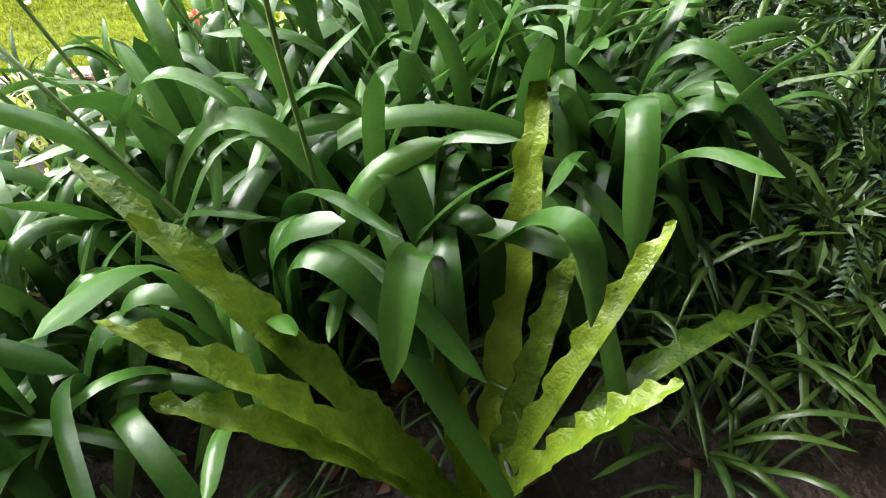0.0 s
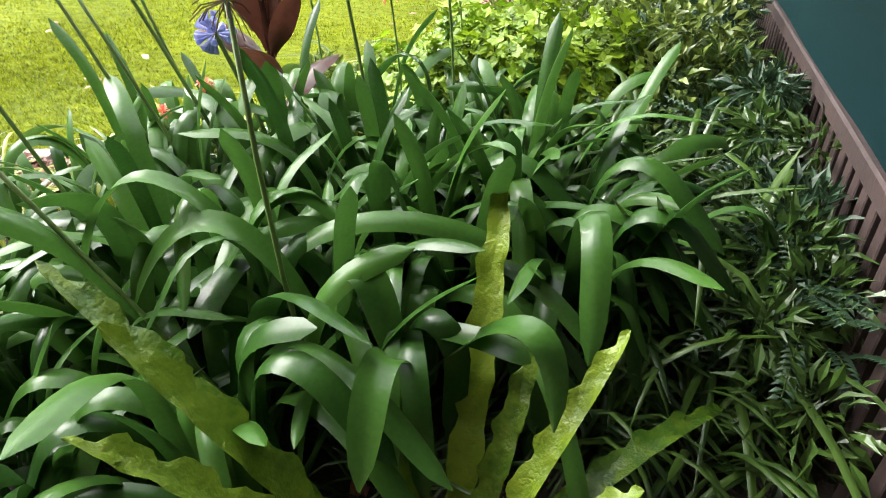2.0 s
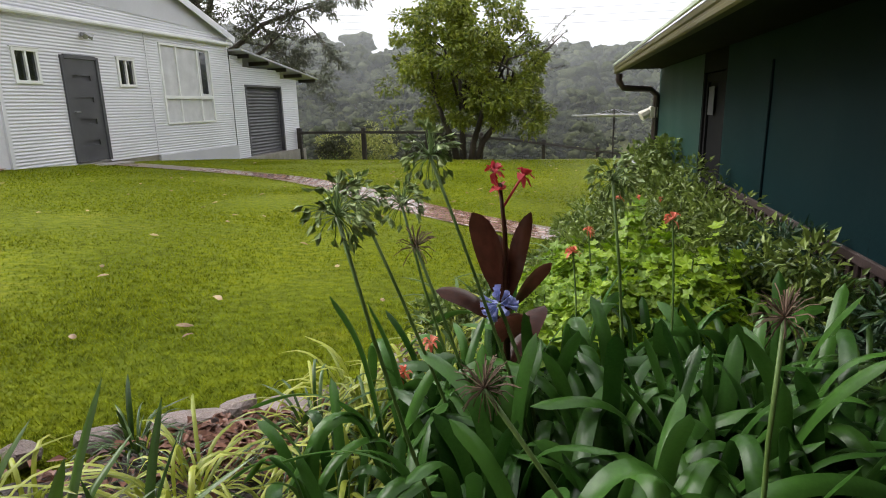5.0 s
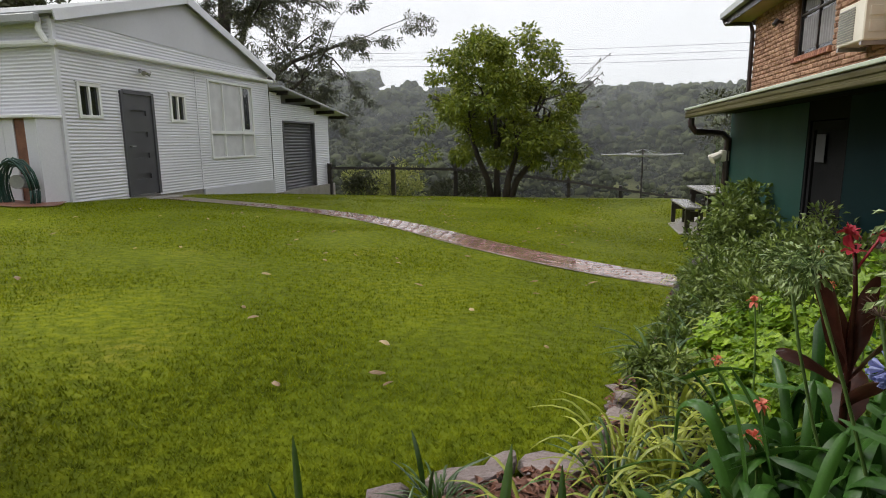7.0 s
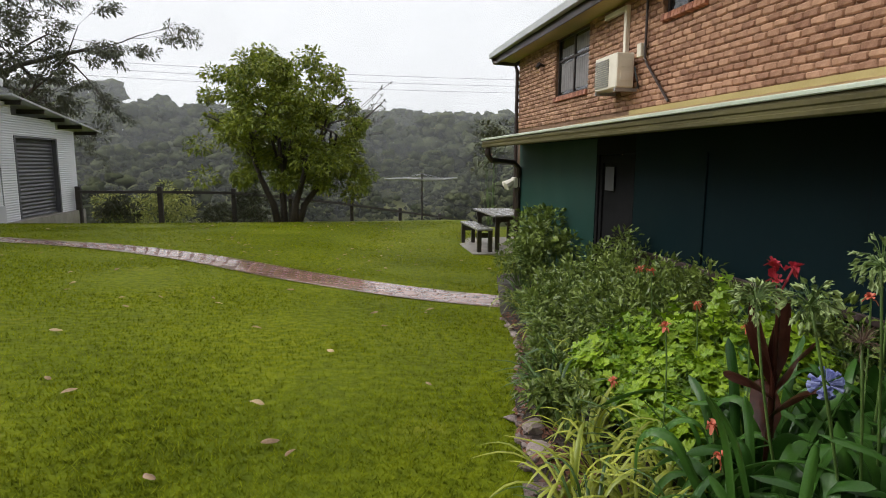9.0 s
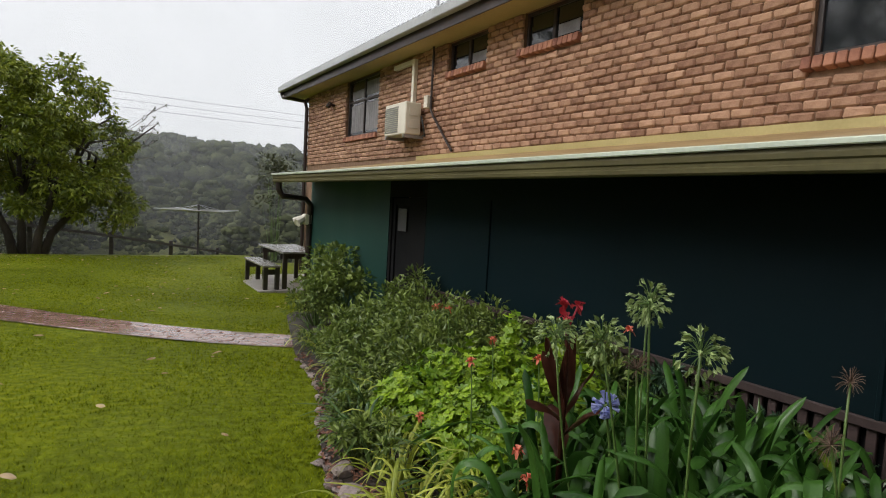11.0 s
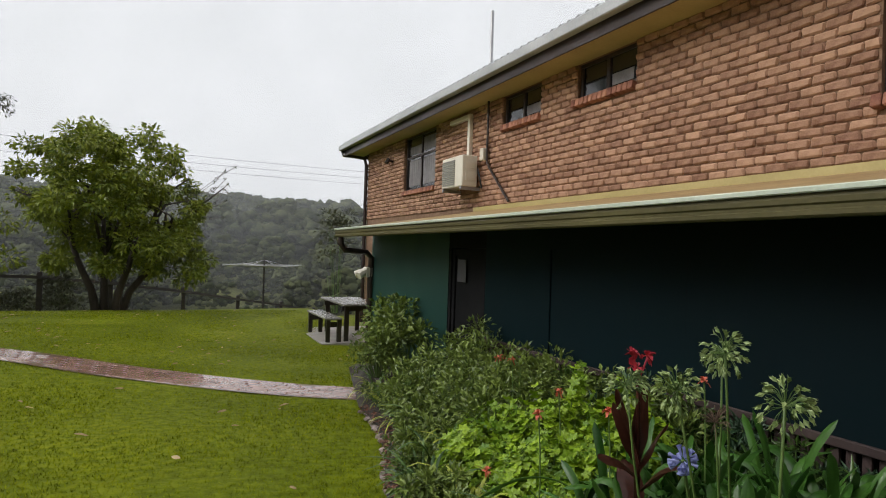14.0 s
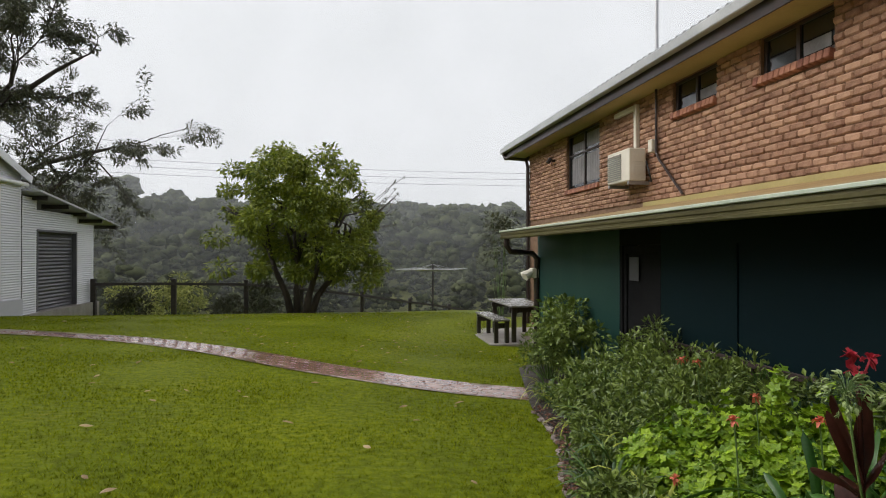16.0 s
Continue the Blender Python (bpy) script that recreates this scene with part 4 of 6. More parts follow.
def gum_tree():
    rng = random.Random(23)
    base = Vector((-16.5, 25.5, -1.3))
    t = empty("gum_tree", pose(*base), "large overhanging gum tree with dark spreading limbs", "tree")
    bm = bmesh.new()
    verts, faces = [], []

    def spray(p, d, n):
        """A hanging tassel of narrow leaves round the end of a twig."""
        for k in range(n):
            o = rand_dir(rng, -0.2)
            q = p + Vector((o.x, o.y, o.z * 0.7)) * 0.24 * rng.random() ** 0.6
            leaf_faces(verts, faces, q, (o * 0.7 + d * 0.6 + Vector((0, 0, -0.25))).normalized(), rand_dir(rng, 1), rng.uniform(0.10, 0.19), rng.uniform(0.04, 0.07))

    def limb(p, d, length, r, depth):
        pts, rad = [p], [r]
        n = 5
        for k in range(n):
            sag = 0.05 if depth < 3 else -0.05
            d = (d + Vector((rng.gauss(0, 0.20), rng.gauss(0, 0.20), rng.gauss(sag, 0.16)))).normalized()
            pts.append(pts[-1] + d * length / n)
            rad.append(max(0.006, r * (1 - 0.65 * (k + 1) / n)))
        tube(bm, pts, rad, 6 if depth < 2 else 4 if depth < 3 else 3, caps=False)
        if depth == 4:
            for q in pts[2:]:
                spray(q, d, 17)
            return
        for k in range(4 if depth < 2 else 4):
            i = rng.randint(2 if depth < 2 else 1, n)
            nd = (d + Vector((rng.gauss(0.05, 0.55), rng.gauss(0, 0.55), rng.gauss(0.05, 0.5)))).normalized()
            limb(pts[i], nd, length * rng.uniform(0.40, 0.60), rad[i] * 0.62, depth + 1)

    tube(bm, [(0, 0, 0), (0.2, 0, 3.0), (0.0, 0, 6.5), (0.4, 0, 10)], [0.45, 0.38, 0.33, 0.25], 10)
    tube(bm, [(-4.0, 3, 0), (-4.1, 3, 6), (-4.6, 3, 12)], [0.4, 0.33, 0.25], 10)
    for z, d, l in ((3.6, (1, -0.25, 0.16), 7.4), (4.6, (1, -0.35, 0.30), 8.0), (6.2, (1, -0.3, 0.42), 7.8), (8.2, (1, -0.25, 0.45), 7.4), (9.4, (0.7, -0.3, 0.8), 5.5), (7.0, (-0.9, -0.5, 0.4), 6.0), (9.0, (-0.6, -0.6, 0.6), 6.0), (5.2, (0.3, -1, 0.35), 5.0), (8.6, (0.2, -1, 0.5), 5.0), (4.6, (-1, -0.6, 0.35), 7.0)):
        limb(Vector((0.1, 0, z)), Vector(d).normalized(), l * 0.75, 0.16, 1)
    part("limb", bm, M["bark"], t, smooth=True)
    soup("crown", verts, faces, M["gum_leaf"], t, "open sprays of dull olive leaves")


def far_forest():
    """Wooded hill across the valley: crowns of bumpy leaf masses, too many to count."""
    rng = random.Random(3)
    ball = bmesh.new()
    bmesh.ops.create_icosphere(ball, subdivisions=2, radius=1.0)
    bv = np.array([v.co[:] for v in ball.verts])
    bf = np.array([[v.index for v in f.verts] for f in ball.faces])
    ball.free()
    allv, allf, count = [], [], 0
    gen = np.random.default_rng(7)
    for k in range(1500):
        a = radians(rng.uniform(-62, 58))
        d = 84 + 150 * rng.random() ** 0.8
        x, y = d * math.sin(a), d * math.cos(a)
        z = land_z(x, y)
        h = rng.uniform(6.5, 12.0) * (0.62 + d / 420)
        if rng.random() < 0.05:
            h *= 1.2
        R = h * rng.uniform(0.26, 0.40)
        small = d < 125
        for j in range(20 if small else 9):
            o = rand_dir(rng, 0.5)
            c = np.array((x + o.x * R * 0.85, y + o.y * R * 0.85, z + h * (0.62 if j % 3 else 0.30) + o.z * R * 0.75))
            r = R * (rng.uniform(0.16, 0.32) if small else rng.uniform(0.30, 0.52))
            rough = 1 + 0.30 * gen.standard_normal((len(bv), 1))
            allv.append(c + bv * r * rough * np.array((1, 1, 0.72)))
            allf.append(bf + count)
            count += len(bv)
    ob = soup("far_forest", np.concatenate(allv).tolist(), np.concatenate(allf).tolist(), M["far_leaf"])
    ob.data.polygons.foreach_set("use_smooth", [True] * len(ob.data.polygons))
    tagged(ob, "misty grey-green eucalypt forest on the far hillside", "forest", kind="stuff")


def mist_bank(y, thick):
    """A thin pale see-through sheet that stands in for rain mist and distance haze."""
    m = bpy.data.materials.new("rain_mist")
    m.use_nodes = True
    nt = m.node_tree
    nt.nodes.remove(nt.nodes["Principled BSDF"])
    tr, tl, df = nt.nodes.new("ShaderNodeBsdfTransparent"), nt.nodes.new("ShaderNodeBsdfTranslucent"), nt.nodes.new("ShaderNodeBsdfDiffuse")
    both, mix = nt.nodes.new("ShaderNodeMixShader"), nt.nodes.new("ShaderNodeMixShader")
    for n in (tl, df):
        n.inputs["Color"].default_value = (0.85, 0.87, 0.9, 1)
    link(nt, tl.outputs[0], both.inputs[1])
    link(nt, df.outputs[0], both.inputs[2])
    tex = nt.nodes.new("ShaderNodeTexNoise")
    tex.inputs["Scale"].default_value = 0.03
    tc = nt.nodes.new("ShaderNodeTexCoord")
    link(nt, tc.outputs["Object"], tex.inputs["Vector"])
    mul = nt.nodes.new("ShaderNodeMath")
    mul.operation = "MULTIPLY"
    mul.inputs[1].default_value = thick * 2
    link(nt, tex.outputs["Fac"], mul.inputs[0])
    link(nt, mul.outputs[0], mix.inputs[0])
    link(nt, tr.outputs[0], mix.inputs[1])
    link(nt, both.outputs[0], mix.inputs[2])
    link(nt, mix.outputs[0], nt.nodes["Material Output"].inputs["Surface"])
    bm = bmesh.new()
    sheet(bm, lambda u, v: ((u - 0.5) * 3.2 * y, y - 0.35 * y * (2 * u - 1) ** 2, -20 + 260 * v), 24, 1)
    tagged(part("mist_bank", bm, m), "thin white see-through sheet standing in for rain mist over the valley", "mist", kind="stuff")


for y, thick in ((64, 0.045), (95, 0.07), (130, 0.09), (170, 0.11)):
    mist_bank(y, thick)
garden_tree()
gum_tree()
far_forest()


def bush(name, x, y, z, rx, ry, h, n, mat, label, seed, size=(0.04, 0.07), wide=0.5, flowers=None, flat=0.6):
    """A shrub of thin stems and many small leaves in clumps, with an uneven outline."""
    rng = random.Random(seed)
    t = empty(name, pose(x, y, z), label, "shrub")
    bm = bmesh.new()
    verts, faces = [], []
    clumps = max(8, n // 55)
    for k in range(clumps):
        a = rng.uniform(0, 6.283)
        r = rng.random() ** 0.55
        c = Vector((rx * r * math.cos(a), ry * r * math.sin(a), h * (0.25 + 0.72 * rng.random() ** 0.7 * (1 - 0.45 * r * r))))
        tube(bm, [(c.x * 0.25, c.y * 0.25, 0), (c.x * 0.7, c.y * 0.7, c.z * 0.6), c], [0.010, 0.007, 0.003], 4, caps=False)
        R = rng.uniform(0.10, 0.20) * (rx + ry + h) / 1.6
        for j in range(n // clumps):
            o = rand_dir(rng, 0.3)
            p = c + Vector((o.x * R, o.y * R, o.z * R * flat)) * rng.random() ** 0.45
            d = (o + Vector((0, 0, rng.uniform(-0.3, 0.5)))).normalized()
            L = rng.uniform(*size)
            leaf_faces(verts, faces, p, d, rand_dir(rng, 2), L, L * wide)
    tagged(part("stem", bm, M["stem"], t), kind="stuff")
    soup("foliage", verts, faces, mat, t)
    return t


# wattle and shrubs by the far fence
for k, (x, y, s) in enumerate(((-9.2, 23.0, 0.9), (-7.5, 23.2, 1.1), (-9.6, 24.5, 1.1), (-6.2, 25.5, 0.8), (-4.5, 22.6, 1.0))):
    bush("shrub", x, y, ground_z(x, y) - 0.4, 0.8 * s, 0.7 * s, 1.9 * s, 1500, M["wattle"] if k in (1, 2) else M["gum_leaf"], "pale yellow-green shrub behind the fence" if k in (1, 2) else "grey-green shrub behind the fence", 40 + k, (0.09, 0.16))
# thin tree beside the house corner
bush("sapling", 4.15, 21.5, -1.0, 0.5, 0.5, 4.9, 700, M["gum_leaf"], "thin grey-green sapling behind the house", 61, (0.10, 0.18))



def wood_tree(x, y, h, seed):
    """A tall tree of the surrounding bush: bare trunk, a few limbs, ragged crown."""
    rng = random.Random(seed)
    z = land_z(x, y)
    t = empty("tall_tree", pose(x, y, z), "tall dark bush tree standing round the garden", "tree", "trees round the garden")
    bm = bmesh.new()
    tube(bm, [(0, 0, -0.3), (rng.uniform(-0.3, 0.3), 0, h * 0.4), (rng.uniform(-0.6, 0.6), 0, h * 0.85)], [0.32, 0.25, 0.08], 8)
    verts, faces = [], []
    for k in range(34):
        a = rng.uniform(0, 6.283)
        u = rng.random()
        r = h * 0.30 * (1 - 0.7 * u) * rng.uniform(0.3, 1)
        c = Vector((r * math.cos(a), r * math.sin(a), h * (0.34 + 0.64 * u)))
        tube(bm, [(0, 0, c.z * 0.8), c], [0.07, 0.02], 4, caps=False)
        R = h * rng.uniform(0.06, 0.11)
        for j in range(75):
            o = rand_dir(rng)
            leaf_faces(verts, faces, c + o * R * rng.random() ** 0.4, rand_dir(rng), rand_dir(rng, 1), rng.uniform(0.25, 0.5), rng.uniform(0.14, 0.24))
    part("trunk", bm, M["bark"], t)
    soup("crown", verts, faces, M["gum_leaf"], t)


# those with y below 0 are unseen, added to cut light from behind the camera
for k, (x, y, h) in enumerate(((-22, 9, 13), (-24, 15, 15), (-26, 4, 14), (-21, 20, 12), (-23, -3, 13), (-18, -9, 12), (-12, -13, 13), (-6, -14, 11), (0, -13, 12), (-28, 11, 16), (-26, 20, 14), (5, -14, 12), (-16, -13, 14))):
    wood_tree(x, y, h, 800 + k)

# leaf debris caught on the roof edge
rng = random.Random(41)
verts, faces = [], []
y = RY0
while y < RY1:
    y += rng.uniform(0.01, 0.05)
    for j in range(rng.randrange(0, 4) if noise.noise((y * 1.3, 0, 0)) > -0.2 else 0):
        leaf_faces(verts, faces, Vector((EX - 0.08 + rng.uniform(0, 0.35), y, EAVE + 0.245 + rng.uniform(0, 0.02))), rand_dir(rng, 0.1), rand_dir(rng), rng.uniform(0.02, 0.045), rng.uniform(0.008, 0.016))
tagged(soup("roof_debris", verts, faces, M["gum_leaf"]), "fallen twigs and leaves caught on the roof edge", "leaf litter", kind="stuff")

# power lines over the valley
for k, z in enumerate((13.2, 12.3, 11.4)):
    bm = bmesh.new()
    tube(bm, [(-60 + 120 * s, 82, z + 1.6 - 1.2 * s - 1.4 * (1 - (2 * s - 1) ** 2)) for s in [i / 16 for i in range(17)]], 0.022, 4)
    tagged(part("power_line", bm, M["wire"]), "thin dark power line across the sky", "power line", "power lines")

# ---------------------------------------------------------------- strap leaves
def ribbon(name, pts, width, mat, tip=0.10, wave=0.0, fold=0.18, twist=0.0, seed=0, base=0.7, side0=None):
    """A leaf blade with a shallow channel along a line of points."""
    rng = random.Random(seed)
    pts = [Vector(p) for p in pts]
    n = len(pts) - 1
    ph = rng.uniform(0, 6)
    bm = bmesh.new()
    prev = None
    side = Vector(side0) if side0 else None
    for k, p in enumerate(pts):
        s = k / n
        d = (pts[min(k + 1, n)] - pts[max(k - 1, 0)]).normalized()
        if side is None:
            side = d.cross(Vector((0, 0, 1)))
            if side.length < 0.05:
                side = Vector((0, 1, 0))
        side = (side - d * side.dot(d)).normalized()
        nrm = side.cross(d)
        tw = radians(twist * s)
        a, b = side * math.cos(tw) + nrm * math.sin(tw), nrm * math.cos(tw) - side * math.sin(tw)
        end = max(0.0, (s - (1 - tip)) / tip)
        w = width * (base + (1 - base) * smooth01(0, 0.4, s)) * math.sqrt(max(0.004, 1 - end * end))
        e1, e2 = wave * width * (math.sin(s * 47 + ph) + 0.6 * math.sin(s * 83 + 2 * ph)), wave * width * (math.sin(s * 41 + ph + 2) + 0.6 * math.sin(s * 91 + ph))
        row = [bm.verts.new(q) for q in (p - a * (w / 2 + e1 * 0.5) + b * (fold * w + e1), p - a * w * 0.22 + b * fold * w * 0.3, p, p + a * w * 0.22 + b * fold * w * 0.3, p + a * (w / 2 + e2 * 0.5) + b * (fold * w + e2))]
        if prev:
            for j in range(4):
                bm.faces.new((prev[j], prev[j + 1], row[j + 1], row[j]))
        prev = row
    return mesh_of(name, bm, mat, True)


def strap_line(length, lean, bend_at, arch, segs=16, soft=0.30):
    """Rises at lean degrees from upright, then folds over by arch degrees round bend_at."""
    p, out = Vector((0, 0, 0)), [Vector((0, 0, 0))]
    for k in range(1, segs + 1):
        s = k / segs
        a = radians(lean + 14 * s + arch * smooth01(bend_at - soft, bend_at + soft, s))
        p = p + Vector((math.sin(a), 0, math.cos(a))) * (length / segs)
        out.append(p.copy())
    return out


rng = random.Random(77)
STRAPS = []
for k in range(36):
    if k % 3 == 0:      # upright blades, only the ends turning
        line = strap_line(rng.uniform(0.58, 0.74), rng.uniform(0, 9), rng.uniform(0.70, 0.9), rng.uniform(10, 80), 22, 0.2)
    elif k % 3 == 1:    # long arching blades
        line = strap_line(rng.uniform(0.72, 0.92), rng.uniform(2, 14), rng.uniform(0.50, 0.64), rng.uniform(95, 140), 24, rng.uniform(0.28, 0.40))
    else:               # blades folded sharply near the end
        line = strap_line(rng.uniform(0.66, 0.84), rng.uniform(0, 12), rng.uniform(0.60, 0.74), rng.uniform(110, 160), 24, rng.uniform(0.12, 0.20))
    STRAPS.append(ribbon("leaf", line, rng.uniform(0.034, 0.046), M["agapanthus"], tip=rng.uniform(0.09, 0.17), fold=rng.uniform(0.06, 0.2), twist=rng.uniform(-45, 45), seed=k, base=0.55, side0=(0, 1, 0)))


def agapanthus(x, y, z, n, seed, s=1.0, spread=0.11):
    rng = random.Random(seed)
    t = empty("agapanthus", pose(x, y, z, 0, 0, rng.uniform(0, 360)), "clump of glossy dark green agapanthus strap leaves", "plant", "agapanthus clumps in the bed")
    for k in range(n):
        a = 360 * k * 0.382 + rng.uniform(-25, 25)
        r = spread * rng.random() ** 0.5
        sc = s * rng.uniform(0.72, 1.05)
        m = pose(r * math.cos(radians(a)), r * math.sin(radians(a)), 0, 0, rng.uniform(-5, 20) * (0.3 + r / spread), a) @ Matrix.Diagonal((sc, sc * rng.uniform(0.9, 1.2), sc, 1))
        piece("leaf", STRAPS[rng.randrange(len(STRAPS))], t, m)
    return t


def bed_z(x, y):
    return ground_z(x, y) + 0.06


rng = random.Random(4)
spots = [(0.28, 1.18), (0.02, 1.32), (0.42, 1.40), (0.18, 1.62), (-0.12, 1.70), (0.42, 1.76), (-0.26, 1.30), (0.07, 1.02), (-0.06, 1.98), (0.26, 1.98), (0.30, 1.48), (-0.40, 1.06), (-0.18, 0.86), (0.50, 1.62), (-0.42, 1.52), (0.52, 2.05), (0.24, 0.86), (-0.02, 0.70), (0.30, 1.34), (-0.52, 0.86), (-0.34, 0.62), (-0.56, 1.26), (-0.08, 0.62), (-0.14, 0.48), (0.34, 1.58), (0.05, 1.50), (-0.30, 1.72), (-0.10, 1.15), (0.12, 1.30), (0.56, 1.46), (0.60, 1.76), (0.44, 1.92), (0.68, 1.58)]
for k, (x, y) in enumerate(spots):
    low = 0.80 if k in (11, 12, 17, 19, 20, 21, 22, 23) else 1.0
    agapanthus(x + rng.uniform(-0.03, 0.03), y + rng.uniform(-0.03, 0.03), bed_z(x, y), 23, 100 + k, low * rng.uniform(0.92, 1.06))


def arc(a, b, c, n=18):
    """A smooth line from a through b to c."""
    a, b, c = Vector(a), Vector(b), Vector(c)
    ctrl = b * 2 - (a + c) * 0.5
    return [a * (1 - s) ** 2 + ctrl * 2 * s * (1 - s) + c * s * s for s in [k / n for k in range(n + 1)]]


# a clump whose long leaves hang forward over the fern
front = empty("agapanthus", pose(0.50, 1.06, bed_z(0.5, 1.06)), "clump of agapanthus with long leaves folding over the fern", "plant", "agapanthus clumps in the bed")
fo = Vector((0.50, 1.06, bed_z(0.5, 1.06)))
for k, (a, b, c, w) in enumerate((
        ((0.50, 1.03, 0.12), (0.50, 0.925, 0.40), (0.518, 0.78, 0.300), 0.050),
        ((0.335, 1.05, 0.10), (0.405, 1.03, 0.455), (0.490, 0.98, 0.315), 0.054),
        ((0.45, 1.05, 0.15), (0.660, 0.99, 0.445), (0.740, 0.93, 0.330), 0.052),
        ((0.36, 1.10, 0.28), (0.56, 1.03, 0.375), (0.690, 1.00, 0.380), 0.044),
        ((0.36, 1.06, 0.10), (0.20, 1.02, 0.50), (0.03, 0.93, 0.36), 0.046),
        ((0.30, 1.10, 0.10), (0.10, 1.02, 0.56), (-0.06, 0.93, 0.40), 0.048),
        ((0.33, 1.42, 0.30), (0.46, 1.38, 0.505), (0.575, 1.35, 0.54), 0.056),
        ((0.44, 1.12, 0.10), (0.36, 1.22, 0.53), (0.44, 1.20, 0.42), 0.042))):
    me = ribbon("leaf", [q - fo for q in arc(a, b, c)], w, M["agapanthus"], tip=0.22, fold=0.13, twist=12 * (-1) ** k, seed=50 + k)
    piece("leaf", me, front, pose(0, 0, 0))

# bird's nest fern
FB = Vector((0.62, 0.78, bed_z(0.62, 0.78)))
fern = empty("birds_nest_fern", pose(*FB), "bird's nest fern with long wavy yellow-green fronds", "fern")
for k, (tip, w, lift) in enumerate((
        ((0.064, 0.797, 0.555), 0.060, 0.05), ((0.245, 0.725, 0.55), 0.062, 0.04), ((0.325, 0.60, 0.535), 0.056, 0.06),
        ((0.36, 0.585, 0.44), 0.062, 0.06), ((0.815, 1.05, 0.435), 0.050, 0.03), ((1.000, 1.22, 0.17), 0.052, 0.09),
        ((0.86, 0.87, 0.34), 0.050, 0.05), ((0.69, 1.08, 0.38), 0.052, 0.0), ((0.573, 1.285, 0.55), 0.064, -0.02), ((0.47, 0.98, 0.36), 0.055, 0.03),
        ((0.80, 0.66, 0.30), 0.05, 0.05), ((0.66, 0.56, 0.30), 0.05, 0.06))):
    tip, w = Vector(tip), w * 0.84
    mid = FB.lerp(tip, 0.5) + Vector((0, 0, lift))
    me = ribbon("frond", [q - FB for q in arc(FB, mid, tip, 48)], w, M["fern"], tip=0.42, wave=0.13, fold=0.14, seed=80 + k, base=0.5)
    piece("frond", me, fern, pose(0, 0, 0))
bm = bmesh.new()
for k in range(40):
    a = rng.uniform(0, 6.28)
    leaf_dir = Vector((math.cos(a), math.sin(a), rng.uniform(0.1, 0.8))).normalized()
    tube(bm, [(0, 0, 0), leaf_dir * rng.uniform(0.03, 0.07)], [0.006, 0.002], 4)
part("heart", bm, M["dry"], fern, "brown fibrous heart")

# ---------------------------------------------------------------- grassy tufts
rng = random.Random(21)


def blade_set(mat, L, w, lean, arch, n=10):
    return [ribbon("blade", strap_line(L * rng.uniform(0.7, 1.1), rng.uniform(*lean), rng.uniform(0.45, 0.75), rng.uniform(*arch), 8), w * rng.uniform(0.8, 1.2), mat, tip=0.55, fold=0.16, seed=k, side0=(0, 1, 0)) for k in range(n)]


BL = {
    "liriope": blade_set(M["grassy"], 0.46, 0.012, (5, 40), (50, 120), 12),
    "broad": blade_set(M["grassy"], 0.42, 0.022, (5, 40), (30, 120), 10),
    "striped": blade_set(M["yellow_grass"], 0.42, 0.016, (5, 45), (60, 130), 12),
    "iris": blade_set(M["grassy"], 0.55, 0.030, (0, 16), (0, 50), 8),
    "short": blade_set(M["grassy"], 0.26, 0.010, (5, 45), (20, 90), 8),
}


def tuft(kind, name, x, y, n, label, seed, group, s=1.0, tilt=16):
    rng = random.Random(seed)
    t = empty(name, pose(x, y, bed_z(x, y) - 0.01), label, "plant", group)
    for k in range(n):
        a = rng.uniform(0, 360)
        r = 0.05 * rng.random()
        sc = s * rng.uniform(0.65, 1.1)
        piece("blade", BL[kind][rng.randrange(len(BL[kind]))], t, pose(r * math.cos(radians(a)), r * math.sin(radians(a)), 0, 0, rng.uniform(-4, tilt), a) @ Matrix.Diagonal((sc, sc, sc, 1)))


rng = random.Random(8)
for k, (x, y) in enumerate(((0.80, 1.50), (0.93, 1.72), (0.74, 1.90), (0.90, 2.05), (0.70, 2.26), (0.85, 2.45), (0.62, 2.55), (0.95, 2.7), (0.82, 1.26), (0.58, 2.20), (0.92, 1.40), (0.72, 1.68), (0.7, 2.9), (1.0, 3.2), (0.84, 1.88), (0.96, 2.25), (0.78, 2.12), (1.0, 1.85), (0.66, 1.40), (0.74, 1.22), (0.86, 1.62), (0.66, 1.78), (0.80, 1.40), (1.02, 1.55), (0.98, 1.28), (0.66, 2.02), (0.86, 2.25), (0.74, 2.38), (1.02, 2.08))):
    tuft("liriope" if k % 3 else "broad", "liriope", x, y, 54, "tuft of narrow dark green grassy leaves", 300 + k, "grassy tufts by the house wall", (1.0 + 0.3 * (k % 2)) * (0.8 if y < 1.45 else 1.1))
k = 0
for y in np.arange(-0.9, 1.75, 0.24):
    for x in np.arange(-1.95, -0.35, 0.27):
        px, py = x + rng.uniform(-0.09, 0.09), y + rng.uniform(-0.09, 0.09)
        if px < bed_edge(py) + 0.15 or (px > -0.55 and py > 0.5) or rng.random() < 0.12:
            continue
        if -1.55 < px < -0.98 and 1.45 < py:
            continue
        k += 1
        tuft("striped", "striped_grass", px, py, 30, "tuft of yellow-striped arching grass", 600 + k, "striped grass tufts", 0.9)
